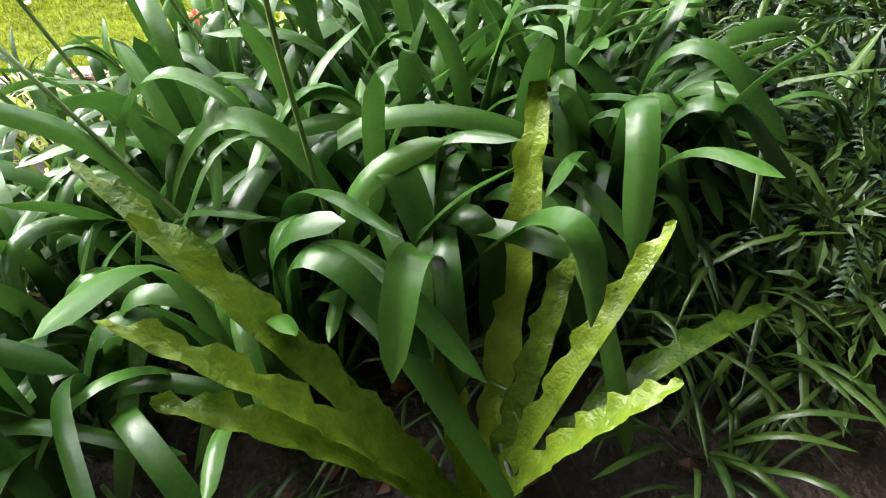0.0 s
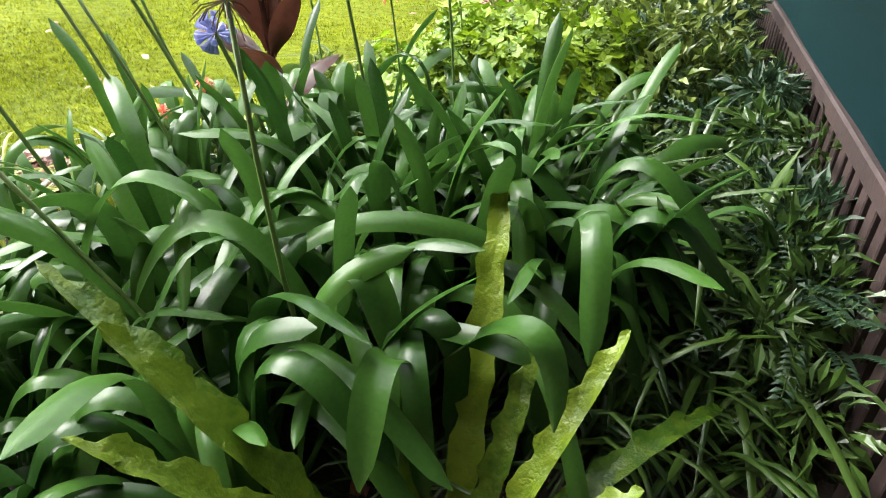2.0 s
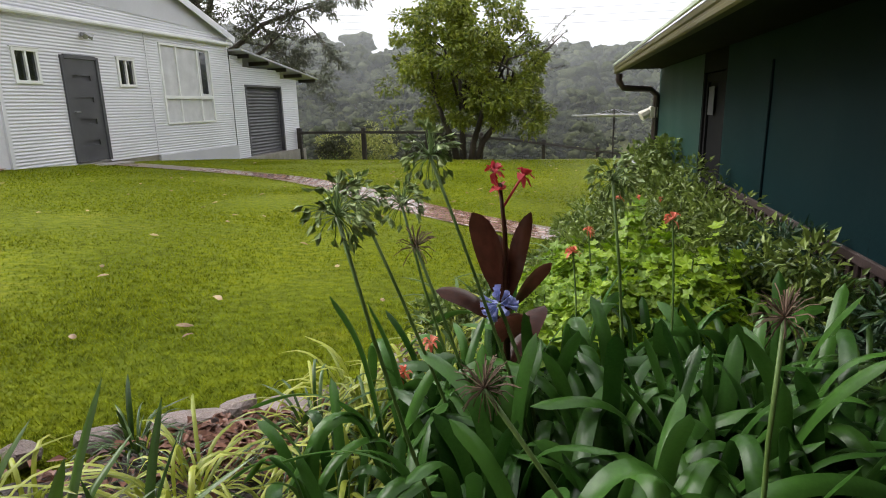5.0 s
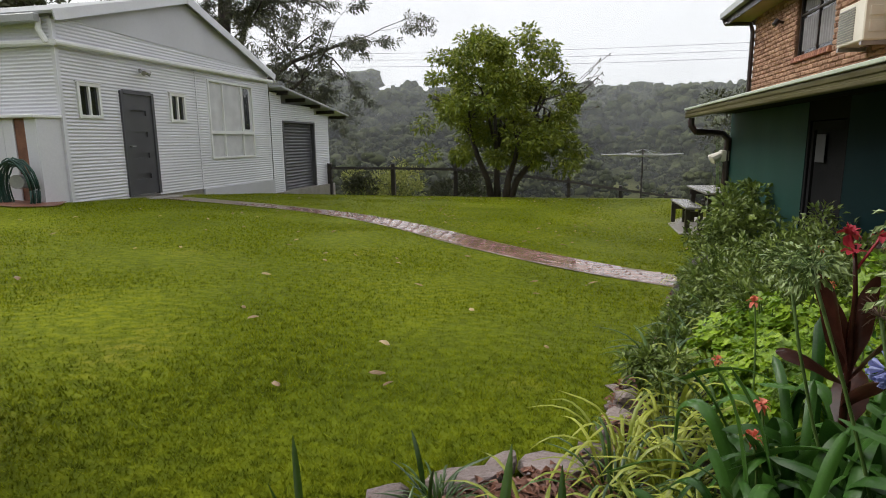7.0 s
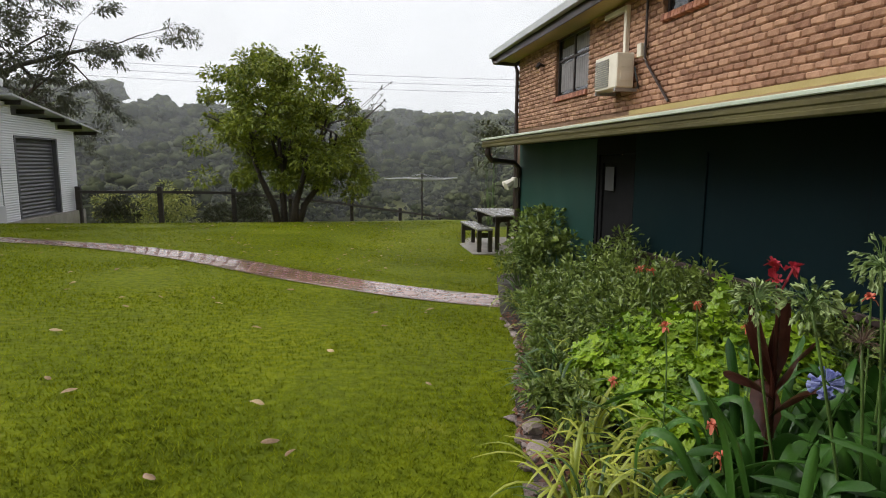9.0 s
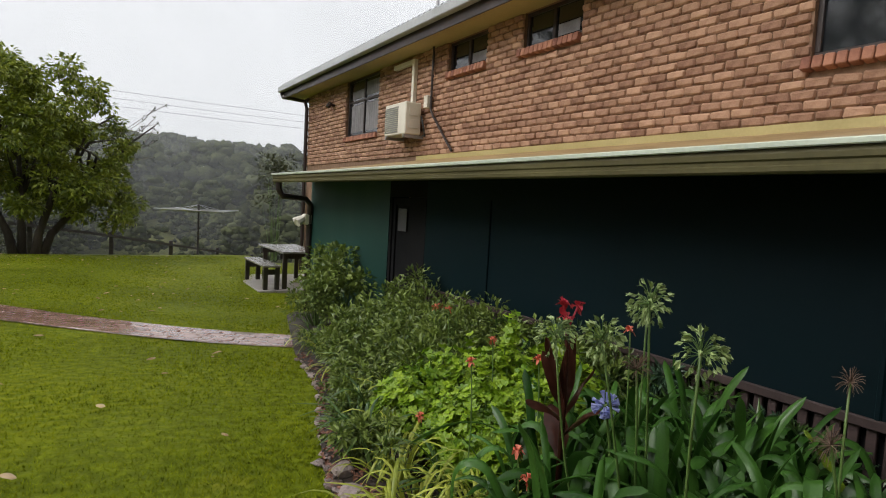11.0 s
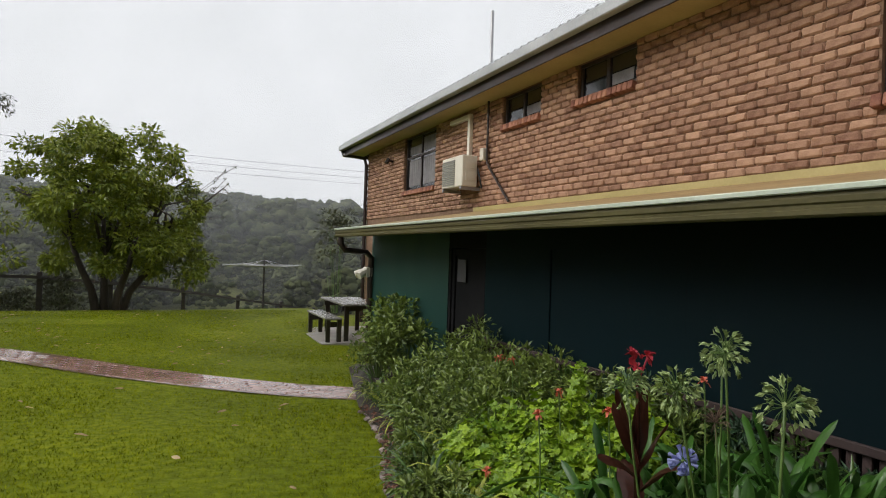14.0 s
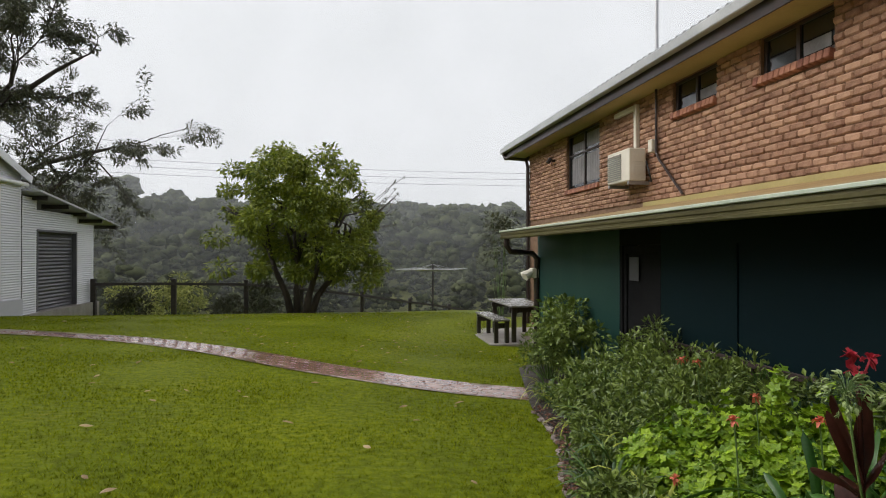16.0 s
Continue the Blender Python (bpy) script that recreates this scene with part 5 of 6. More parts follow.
for k, (kind, x, y, n, s) in enumerate((("short", -1.40, 1.58, 46, 0.9), ("short", -1.20, 1.48, 30, 0.8), ("iris", -1.18, 1.02, 12, 0.95), ("iris", -1.02, 1.08, 9, 0.9), ("iris", -1.42, 0.98, 5, 0.85), ("iris", -1.58, 1.10, 4, 0.8), ("iris", -1.70, 1.25, 4, 0.7), ("iris", -1.45, 1.62, 3, 0.6), ("iris", -1.62, 0.78, 6, 1.0), ("striped", -0.55, 2.45, 34, 1.1), ("striped", -0.62, 2.15, 34, 1.0), ("broad", -0.55, 2.85, 26, 1.1), ("broad", -0.28, 3.25, 24, 1.1), ("striped", -0.80, 2.02, 34, 1.0), ("striped", -0.45, 1.95, 30, 1.1), ("striped", -0.68, 1.82, 34, 1.0), ("broad", -0.40, 2.25, 22, 1.0), ("liriope", -0.6, 1.6, 36, 1.0), ("liriope", -0.85, 1.75, 40, 0.9), ("liriope", 1.0, 1.95, 26, 1.35), ("broad", -0.05, 3.6, 22, 1.1), ("short", -0.15, 4.2, 30, 1.0), ("striped", -0.12, 3.45, 34, 1.2), ("broad", 0.08, 3.25, 26, 1.25), ("striped", -0.28, 2.95, 34, 1.1), ("broad", 0.0, 4.0, 24, 1.2), ("broad", 0.35, 3.5, 24, 1.4), ("liriope", 0.42, 0.96, 30, 0.8), ("liriope", 0.55, 0.98, 30, 0.75), ("liriope", 0.30, 0.52, 40, 0.75), ("liriope", 0.45, 0.48, 40, 0.7), ("liriope", 0.98, 0.98, 22, 0.7), ("broad", 0.92, 1.05, 20, 0.75), ("liriope", 0.82, 2.18, 54, 1.7), ("liriope", 0.80, 2.52, 54, 1.7), ("liriope", 0.95, 2.45, 50, 1.6), ("liriope", 0.9, 2.0, 50, 1.6), ("liriope", 0.75, 2.6, 50, 1.5), ("broad", 0.6, 1.9, 24, 1.4), ("iris", 0.95, 1.65, 14, 1.1), ("iris", 0.85, 2.75, 14, 1.1))):
    tuft(kind, "grass_tuft", x, y, n, "tuft of arching blades at the bed edge", 360 + k, "blade tufts at the edge", s, 12 if kind == "iris" else 22)


# low growth hanging over the stone edge
rng = random.Random(58)
y = 2.55
while y < 5.9:
    x = (bed_edge(y) if y < 5.4 else -0.10 + 0.27 * (y - 5.4)) + rng.uniform(0.17, 0.27)
    if rng.random() < 0.55:
        bush("edge_plant", x, y, bed_z(x, y) - 0.02, 0.15, 0.17, rng.uniform(0.20, 0.34), 420, M["shrub"], "low leafy plant hanging over the stone edging", 1200 + int(y * 100), (0.028, 0.055), 0.5, None, 0.9)
    else:
        tuft(("striped", "broad", "short")[int(y * 10) % 3], "grass_tuft", x, y, 30, "tuft of arching blades at the bed edge", 1300 + int(y * 100), "blade tufts at the edge", 0.85, 24)
    y += rng.uniform(0.14, 0.22)

# dark low shrubs against the verandah base
for k, (x, y, h) in enumerate(((1.12, 1.50, 0.40), (1.12, 1.75, 0.46), (1.12, 2.02, 0.48), (1.10, 2.35, 0.50), (1.04, 2.7, 0.62), (1.0, 3.05, 0.70), (0.98, 3.5, 0.70), (0.8, 2.9, 0.55))):
    bush("low_shrub", x, y, bed_z(x, y), 0.17, 0.26, h, 620, M["feather"] if k % 2 else M["grassy"], "dark green low shrub against the verandah base", 930 + k, (0.035, 0.075), 0.3)


# ---------------------------------------------------------------- geraniums, shrubs, feathery plants
def lobed(verts, faces, p, n, r, rng):
    """A round leaf with cut lobes."""
    u = n.orthogonal().normalized()
    w = n.cross(u)
    i = len(verts)
    verts.append(p)
    m = 10
    a0 = rng.uniform(0, 6)
    for k in range(m):
        a = a0 + 5.6 * k / (m - 1)
        rr = r * (1.0 if k % 2 else 0.66)
        verts.append(p + (u * math.cos(a) + w * math.sin(a)) * rr + n * r * (0.18 if k % 2 else 0.02))
    faces += [(i, i + k + 1, i + k + 2) for k in range(m - 1)]


def geranium(x, y, rx, ry, h, n, seed):
    rng = random.Random(seed)
    t = empty("geranium", pose(x, y, bed_z(x, y)), "bright green geranium mound with lobed leaves", "plant", "geraniums in the bed")
    bm = bmesh.new()
    verts, faces = [], []
    for k in range(n):
        a, r = rng.uniform(0, 6.283), rng.random() ** 0.5
        top = h * (1 - 0.55 * r ** 2.2) * (0.80 + 0.55 * noise.noise((x + r * math.cos(a) * 4, y + r * math.sin(a) * 4, seed)))
        z = top * (1 - 0.6 * rng.random() ** 1.3)
        p = Vector((rx * r * math.cos(a), ry * r * math.sin(a), z))
        nrm = Vector((math.cos(a) * r * 0.7 + rng.gauss(0, 0.35), math.sin(a) * r * 0.7 + rng.gauss(0, 0.35), 0.8)).normalized()
        lobed(verts, faces, p, nrm, rng.uniform(0.016, 0.040), rng)
        if k % 14 == 0:
            tube(bm, [(p.x * 0.3, p.y * 0.3, 0), p], [0.006, 0.003], 4, caps=False)
    part("stem", bm, M["stem"], t)
    tagged(soup("foliage", verts, faces, M["geranium"], t), kind="stuff")


for k, (x, y, rx, ry, h, n) in enumerate(((-0.10, 2.45, 0.32, 0.30, 0.46, 1900), (0.22, 2.80, 0.42, 0.36, 0.66, 2800), (-0.05, 3.05, 0.34, 0.32, 0.48, 1900), (0.36, 2.38, 0.30, 0.28, 0.68, 1700), (-0.20, 2.12, 0.18, 0.18, 0.38, 700), (0.12, 2.3, 0.25, 0.25, 0.58, 1400), (0.55, 2.75, 0.25, 0.3, 0.64, 1400))):
    geranium(x, y, rx, ry, h, n, 400 + k)
for k, (x, y, rx, ry, h) in enumerate(((0.55, 3.7, 0.40, 0.42, 0.66), (0.22, 3.9, 0.36, 0.40, 0.52), (0.72, 4.4, 0.4, 0.42, 0.74), (0.32, 4.65, 0.40, 0.4, 0.58), (0.85, 3.3, 0.3, 0.35, 0.66), (0.95, 6.9, 0.30, 0.60, 1.05), (1.08, 7.8, 0.22, 0.5, 1.0), (0.62, 5.05, 0.38, 0.34, 0.62), (0.62, 6.9, 0.3, 0.35, 0.55), (0.9, 2.95, 0.25, 0.3, 0.5), (0.95, 5.1, 0.25, 0.4, 0.8), (0.05, 4.6, 0.25, 0.3, 0.4), (0.22, 3.35, 0.3, 0.26, 0.5), (0.9, 3.95, 0.28, 0.3, 0.7), (0.86, 2.75, 0.24, 0.28, 0.66))):
    b = bush("shrub", x, y, bed_z(x, y), rx, ry, h, 1000 if h > 0.9 else 1500, M["shrub"], "tall dark shrub at the verandah corner" if h > 0.9 else "dense dark green garden shrub by the house wall", 430 + k, (0.05, 0.095) if h > 0.9 else (0.034, 0.066), 0.72 if h > 0.9 else 0.5, None, 0.9)


def feather(x, y, z, n, seed, s=1.0):
    rng = random.Random(seed)
    t = empty("feathery_shrub", pose(x, y, z), "feathery blue-green shrub with paired leaflets", "plant", "feathery shrubs by the wall")
    bm = bmesh.new()
    verts, faces = [], []
    for k in range(n):
        az = rng.uniform(0, 6.283)
        el = rng.uniform(0.1, 1.1)
        d = Vector((math.cos(az) * math.cos(el), math.sin(az) * math.cos(el), math.sin(el)))
        p = Vector((rng.uniform(-0.1, 0.1), rng.uniform(-0.15, 0.15), rng.uniform(0.0, 0.25)))
        side = d.cross(Vector((0, 0, 1))).normalized()
        line = [p]
        for j in range(14):
            d = (d + Vector((0, 0, -0.06))).normalized()
            p = p + d * 0.022 * s
            line.append(p)
            if j > 3:
                for sg in (-1, 1):
                    leaf_faces(verts, faces, p, (side * sg + d * 0.45).normalized(), Vector((0, 0, 1)), 0.036 * s, 0.016 * s)
        tube(bm, [line[0], line[7], line[-1]], 0.0016, 3, caps=False)
    part("stem", bm, M["stem"], t)
    tagged(soup("foliage", verts, faces, M["feather"], t), kind="stuff")


for k, (x, y) in enumerate(((1.14, 1.52), (1.12, 1.72), (1.08, 1.95), (1.04, 2.25), (1.05, 2.55), (1.04, 2.85), (1.05, 3.2), (1.05, 3.6), (1.05, 4.1))):
    feather(x, y, bed_z(x, y) + 0.06, 26, 500 + k, 0.68 if y < 2 else 0.85)

# ---------------------------------------------------------------- flowers
def stalk_pts(a, b, bow=0.04):
    a, b = Vector(a), Vector(b)
    return [a.lerp(b, s) + Vector((bow * math.sin(math.pi * s), 0, 0)) for s in (0, 0.25, 0.5, 0.75, 1)]


def seed_head(base, top, seed, R=0.060, dry=False):
    rng = random.Random(seed)
    base = Vector((base[0], base[1], bed_z(*base)))
    t = empty("agapanthus_seed_head", pose(*base), "dry brown agapanthus seed head on a tall stalk" if dry else "green agapanthus seed head with hanging pods", "flower", "agapanthus seed heads")
    d = Vector(top) - base
    part("stalk", tube(bmesh.new(), stalk_pts((0, 0, 0), d, rng.uniform(-0.03, 0.03)), [0.0052, 0.005, 0.0046, 0.0042, 0.004], 6), M["stem"], t, smooth=True)
    bm = bmesh.new()
    verts, faces = [], []
    for k in range(54):
        o = rand_dir(rng, 0.35)
        e = d + o * R * rng.uniform(0.7, 1.0)
        tube(bm, [d, d + o * R * 0.6 + Vector((0, 0, 0.006)), e], 0.0010, 3, caps=False)
        if not dry:
            dn = (o * 0.8 + Vector((0, 0, -0.6))).normalized()
            for q in range(3):
                leaf_faces(verts, faces, e, (dn + rand_dir(rng) * 0.2).normalized(), rand_dir(rng), 0.025, 0.012)
    tagged(part("umbel", bm, M["dry"] if dry else M["stem"], t), kind="stuff")
    if not dry:
        tagged(soup("seed_pod", verts, faces, M["pod"], t), kind="stuff")


for k, (base, top) in enumerate((
        ((-0.22, 1.20), (-0.444, 1.059, 0.985)), ((-0.20, 1.42), (-0.505, 1.336, 0.967)), ((-0.05, 1.50), (-0.333, 1.319, 1.065)),
        ((-0.20, 1.62), (-0.469, 1.568, 0.921)), ((0.12, 1.72), (0.064, 1.647, 0.972)))):
    seed_head(base, top, 700 + k)
for k, (base, top) in enumerate((((-0.16, 1.45), (-0.370, 1.315, 0.87)), ((0.32, 1.02), (0.272, 1.021, 0.845)), ((0.30, 0.95), (-0.162, 0.865, 0.775)))):
    seed_head(base, top, 720 + k, 0.055, True)


def blossom(name, p, mat, label, seed, R=0.035):
    rng = random.Random(seed)
    b = Vector((p[0], p[1], bed_z(p[0], p[1])))
    t = empty(name, pose(*b), label, "flower", name + " blooms")
    d = Vector(p) - b
    part("stalk", tube(bmesh.new(), stalk_pts((0, 0, 0), d, 0.02), 0.0035, 5), M["stem"], t)
    for k in range(14):
        o = rand_dir(rng, 0.5)
        line = [d + o * R * 0.15, d + o * R * 0.7 + Vector((0, 0, 0.004)), d + o * R * 1.1 + Vector((0, 0, -0.006))]
        part("petal", ribbon_bm(line, R * 0.62), mat, t, smooth=True)


def ribbon_bm(line, w):
    bm = bmesh.new()
    prev = None
    for k, p in enumerate(line):
        d = (line[min(k + 1, len(line) - 1)] - line[max(0, k - 1)]).normalized()
        s = d.cross(Vector((0.3, 0.2, 1))).normalized()
        ww = w * (0.35, 1.0, 0.45)[k] / 2
        row = [bm.verts.new(p - s * ww), bm.verts.new(p + Vector((0, 0, -0.003))), bm.verts.new(p + s * ww)]
        if prev:
            bm.faces.new((prev[0], prev[1], row[1], row[0]))
            bm.faces.new((prev[1], prev[2], row[2], row[1]))
        prev = row
    return bm


for k, p in enumerate(((0.53, 3.93, 0.57), (-0.346, 2.215, 0.66), (-0.358, 2.61, 0.285), (-0.445, 1.748, 0.464), (0.256, 1.883, 0.829), (0.24, 3.347, 0.661), (0.38, 3.75, 0.60), (-0.02, 2.15, 0.66), (-0.50, 1.62, 0.42), (0.05, 2.6, 0.64))):
    blossom("geranium_flower", p, M["coral"], "small coral geranium flower on a thin stalk", 760 + k, 0.026)


def blue_head(p, seed):
    rng = random.Random(seed)
    b = Vector((p[0] + 0.12, p[1] + 0.05, bed_z(p[0], p[1])))
    t = empty("agapanthus_flower", pose(*b), "pale blue agapanthus flower head", "flower")
    d = Vector(p) - b
    part("stalk", tube(bmesh.new(), stalk_pts((0, 0, 0), d, 0.03), 0.006, 6), M["stem"], t)
    for k in range(30):
        o = rand_dir(rng, 0.1)
        bm = bmesh.new()
        a, m, e = d + o * 0.014, d + o * 0.032, d + o * 0.050
        tube(bm, [a, m, e], [0.002, 0.004, 0.0085], 6, caps=False)
        part("petal", bm, M["blue"], t, smooth=True)


blue_head((-0.215, 1.565, 0.66), 3)


def canna(x, y, top):
    z = bed_z(x, y)
    t = empty("canna_lily", pose(x, y, z), "bronze-leaved canna lily with red flowers", "flower")
    h = top - z
    part("stem", tube(bmesh.new(), [(0, 0, 0), (0.0, 0.0, h * 0.5), (-0.005, 0.0, h * 0.8), (-0.02, 0, h - 0.05)], [0.013, 0.011, 0.007, 0.005], 8), M["canna"], t, smooth=True)
    for k, (az, z0, L, w, lean, ben, tw) in enumerate(((172, 0.55, 0.30, 0.105, 10, 8, 60), (188, 0.50, 0.24, 0.10, 48, 26, 25), (25, 0.55, 0.29, 0.062, 6, 4, -75), (350, 0.52, 0.22, 0.07, 26, 10, 60), (120, 0.54, 0.24, 0.09, 14, 8, 20), (285, 0.44, 0.26, 0.10, 34, 30, 0), (60, 0.36, 0.26, 0.10, 40, 30, 0))):
        me = ribbon("leaf", strap_line(L, lean, 0.7, ben, 14), w, M["canna"], tip=0.62, fold=0.14, base=0.35, twist=tw, seed=az, side0=(0, 1, 0))
        piece("leaf", me, t, pose(0, 0, z0, 0, 0, az))
    rng = random.Random(9)
    for cx, cy, cz, n in ((-0.035, 0.0, 0.0, 16), (0.045, 0.01, -0.01, 10), (-0.02, 0.0, -0.05, 8)):
        c = Vector((cx, cy, h - 0.02 + cz))
        part("flower_stem", tube(bmesh.new(), [(-0.01, 0, h - 0.12), c], 0.004, 5), M["red"], t)
        for k in range(n):
            o = rand_dir(rng, 0.5)
            line = [c + o * 0.004, c + o * 0.018 + Vector((0, 0, 0.004)), c + o * 0.033 + Vector((0, 0, rng.uniform(-0.016, 0.004)))]
            part("petal", ribbon_bm(line, 0.024), M["red"], t, "red petal", smooth=True)


canna(-0.215, 1.77, 1.000)

# ---------------------------------------------------------------- parked car at the lawn edge
def parked_car():
    cx, front = -3.90, 1.72
    g = ground_z(cx, 0.0)
    t = empty("car", pose(cx, front, g), "dark grey four-wheel-drive car parked on the lawn", "car")
    W = 0.87
    prof = [(-0.16, 0.20), (-0.07, 0.30), (0.0, 0.46), (0.0, 0.60), (-0.10, 0.78), (-0.20, 0.92), (-0.45, 1.00), (-1.15, 1.06), (-1.75, 1.62), (-2.3, 1.70), (-3.9, 1.68), (-4.25, 1.10), (-4.32, 0.55), (-4.2, 0.26)]
    fine = []
    for k in range(len(prof) - 1):
        p = [Vector(prof[max(0, min(len(prof) - 1, k + j))]) for j in (-1, 0, 1, 2)]
        for s in (0, 0.25, 0.5, 0.75):
            fine.append(0.5 * (2 * p[1] + (p[2] - p[0]) * s + (2 * p[0] - 5 * p[1] + 4 * p[2] - p[3]) * s * s + (3 * p[1] - p[0] - 3 * p[2] + p[3]) * s ** 3))
    prof = [tuple(q) for q in fine] + [prof[-1]]
    bm = bmesh.new()
    rows = []
    for sx in (-1, -0.985, -0.95, -0.88, -0.75, -0.4, 0, 0.4, 0.75, 0.88, 0.95, 0.985, 1):
        row = []
        for y, z in prof:
            tum = 1 - 0.13 * max(0.0, (z - 1.0) / 0.7)
            yy = y - 0.16 * (abs(sx) ** 6) * (1 if y > -1 else (-1 if y < -3.8 else 0))
            zz = z - (0.05 * abs(sx) ** 8 if z > 0.6 else 0)
            row.append(bm.verts.new((sx * W * tum, yy, zz)))
        rows.append(row)
    for a, b in zip(rows, rows[1:]):
        for k in range(len(prof) - 1):
            bm.faces.new((a[k], b[k], b[k + 1], a[k + 1]))
    for row in (rows[0], rows[-1]):
        bm.faces.new(row if row is rows[0] else row[::-1])
    part("body", bm, M["car_paint"], t, "dark grey wet paint", smooth=True)
    part("underside", boxes((-0.8, 0.8, -4.1, -0.15, 0.28, 0.36)), M["rubber"], t)
    part("bumper", boxes((-0.55, 0.55, -0.10, 0.02, 0.46, 0.56), bevel=0.03), M["rubber"], t)
    for sx in (-1, 1):
        bm = bmesh.new()
        sheet(bm, lambda u, v, sx=sx: (sx * (0.50 + 0.375 * u), -0.10 - 0.10 * v - 0.19 * u ** 4 + 0.012, 0.80 + 0.13 * v), 8, 4)
        part("headlight", bm, M["lamp"], t, "clear headlight lens")
        part("side_window", boxes((sx * 0.815 - 0.006, sx * 0.815 + 0.006, -3.7, -1.75, 1.14, 1.52), bevel=0.004), M["glass"], t)
        for y in (-0.82, -3.45):
            bm = bmesh.new()
            tube(bm, [(sx * 0.66, y, 0.35), (sx * 0.68, y, 0.35), (sx * 0.86, y, 0.35), (sx * 0.885, y, 0.35)], [0.31, 0.35, 0.35, 0.31], 28)
            for q in range(28):
                a = 2 * math.pi * (q + 0.5) / 28
                box(bm, sx * 0.77 - 0.09, sx * 0.77 + 0.09, y + 0.352 * math.cos(a) - 0.014, y + 0.352 * math.cos(a) + 0.014, 0.35 + 0.352 * math.sin(a) - 0.014, 0.35 + 0.352 * math.sin(a) + 0.014)
            wheel = part("wheel", bm, M["rubber"], t, "black rubber tyre")
            part("rim", tube(bmesh.new(), [(sx * 0.70, y, 0.35), (sx * 0.892, y, 0.35)], [0.2, 0.19], 18), M["steel"], wheel)


parked_car()

# ---------------------------------------------------------------- edging stones, mulch, fallen leaves
rng = random.Random(31)
STONES = []
for k in range(7):
    bm = bmesh.new()
    bmesh.ops.create_icosphere(bm, subdivisions=1, radius=0.5)
    for v in bm.verts:
        v.co *= 1 + 0.6 * noise.noise(v.co * 2.3 + Vector((k * 5, 0, 0)))
        v.co.z *= 0.6
    STONES.append(mesh_of("stone", bm, M["stone"], False))
edging = empty("stone_edging", None, "row of weathered stones edging the garden bed", "edging", kind="structure")
y, k = 5.35, 0
while y > 2.32:
    for j in range(2):
        x = bed_edge(y) + 0.02 + 0.10 * j + rng.uniform(-0.025, 0.025)
        s = rng.uniform(0.05, 0.10)
        piece("stone", STONES[rng.randrange(7)], edging, pose(x, y + rng.uniform(-0.03, 0.03), ground_z(x, y) + 0.012, rng.uniform(-15, 15), rng.uniform(-15, 15), rng.uniform(0, 360)) @ Matrix.Diagonal((s, s * rng.uniform(0.7, 1.3), s * 0.8, 1)))
    y -= 0.085
SLABS = []
for k in range(4):
    bm = bmesh.new()
    bmesh.ops.create_icosphere(bm, subdivisions=2, radius=0.5)
    for v in bm.verts:
        v.co *= 1 + 0.45 * noise.noise(v.co * 1.9 + Vector((k * 7, 3, 0)))
        v.co.z = 0.42 * math.copysign(abs(v.co.z * 2) ** 0.45 / 2, v.co.z) + 0.05 * noise.noise(v.co * 6)
    SLABS.append(mesh_of("stone", bm, M["stone"], False))
for k, (x, y, sx, sy, turn) in enumerate(((-1.36, 1.78, 0.26, 0.15, 20), (-1.06, 1.94, 0.27, 0.13, -12), (-1.58, 1.62, 0.15, 0.11, 40), (-0.88, 2.10, 0.18, 0.12, 10), (-1.24, 1.92, 0.14, 0.10, 60), (-0.78, 2.42, 0.13, 0.11, 0), (-0.72, 2.68, 0.12, 0.10, 30), (-1.74, 1.48, 0.16, 0.12, -20), (-0.96, 1.98, 0.10, 0.08, 0))):
    piece("stone", SLABS[k % 4], edging, pose(x, y, ground_z(x, y) + 0.05, rng.uniform(-9, 9), rng.uniform(-9, 9), turn) @ Matrix.Diagonal((sx, sy, 0.15, 1)))
verts, faces = [], []
for k in range(1500):
    y = rng.uniform(-0.5, 2.4)
    x = bed_edge(y) + abs(rng.gauss(0, 0.55)) + 0.05 if y > 1.3 else rng.uniform(-2.2, 0.9)
    if x > 1.1:
        continue
    a = rng.uniform(0, 6.28)
    leaf_faces(verts, faces, Vector((x, y, bed_z(x, y) + rng.uniform(0.0, 0.03))), Vector((math.cos(a), math.sin(a), rng.uniform(-0.2, 0.3))), Vector((rng.gauss(0, 0.3), rng.gauss(0, 0.3), 1)), rng.uniform(0.03, 0.07), rng.uniform(0.02, 0.035))
for k in range(900):
    x, y = rng.gauss(-1.08, 0.14), rng.gauss(1.70, 0.11)
    if x < bed_edge(y) + 0.03:
        continue
    a = rng.uniform(0, 6.28)
    leaf_faces(verts, faces, Vector((x, y, bed_z(x, y) + rng.uniform(0.0, 0.04))), Vector((math.cos(a), math.sin(a), rng.uniform(-0.2, 0.3))), Vector((rng.gauss(0, 0.3), rng.gauss(0, 0.3), 1)), rng.uniform(0.03, 0.075), rng.uniform(0.018, 0.035))
for k in range(700):
    y = rng.uniform(2.4, 5.4)
    x = bed_edge(y) + abs(rng.gauss(0, 0.12))
    a = rng.uniform(0, 6.28)
    leaf_faces(verts, faces, Vector((x, y, ground_z(x, y) + rng.uniform(0.02, 0.06))), Vector((math.cos(a), math.sin(a), rng.uniform(-0.2, 0.3))), Vector((rng.gauss(0, 0.3), rng.gauss(0, 0.3), 1)), rng.uniform(0.02, 0.05), rng.uniform(0.015, 0.03))
tagged(soup("leaf_litter", verts, faces, M["mulch"]), "wet brown leaf litter along the bed edge", "leaf litter", kind="stuff")

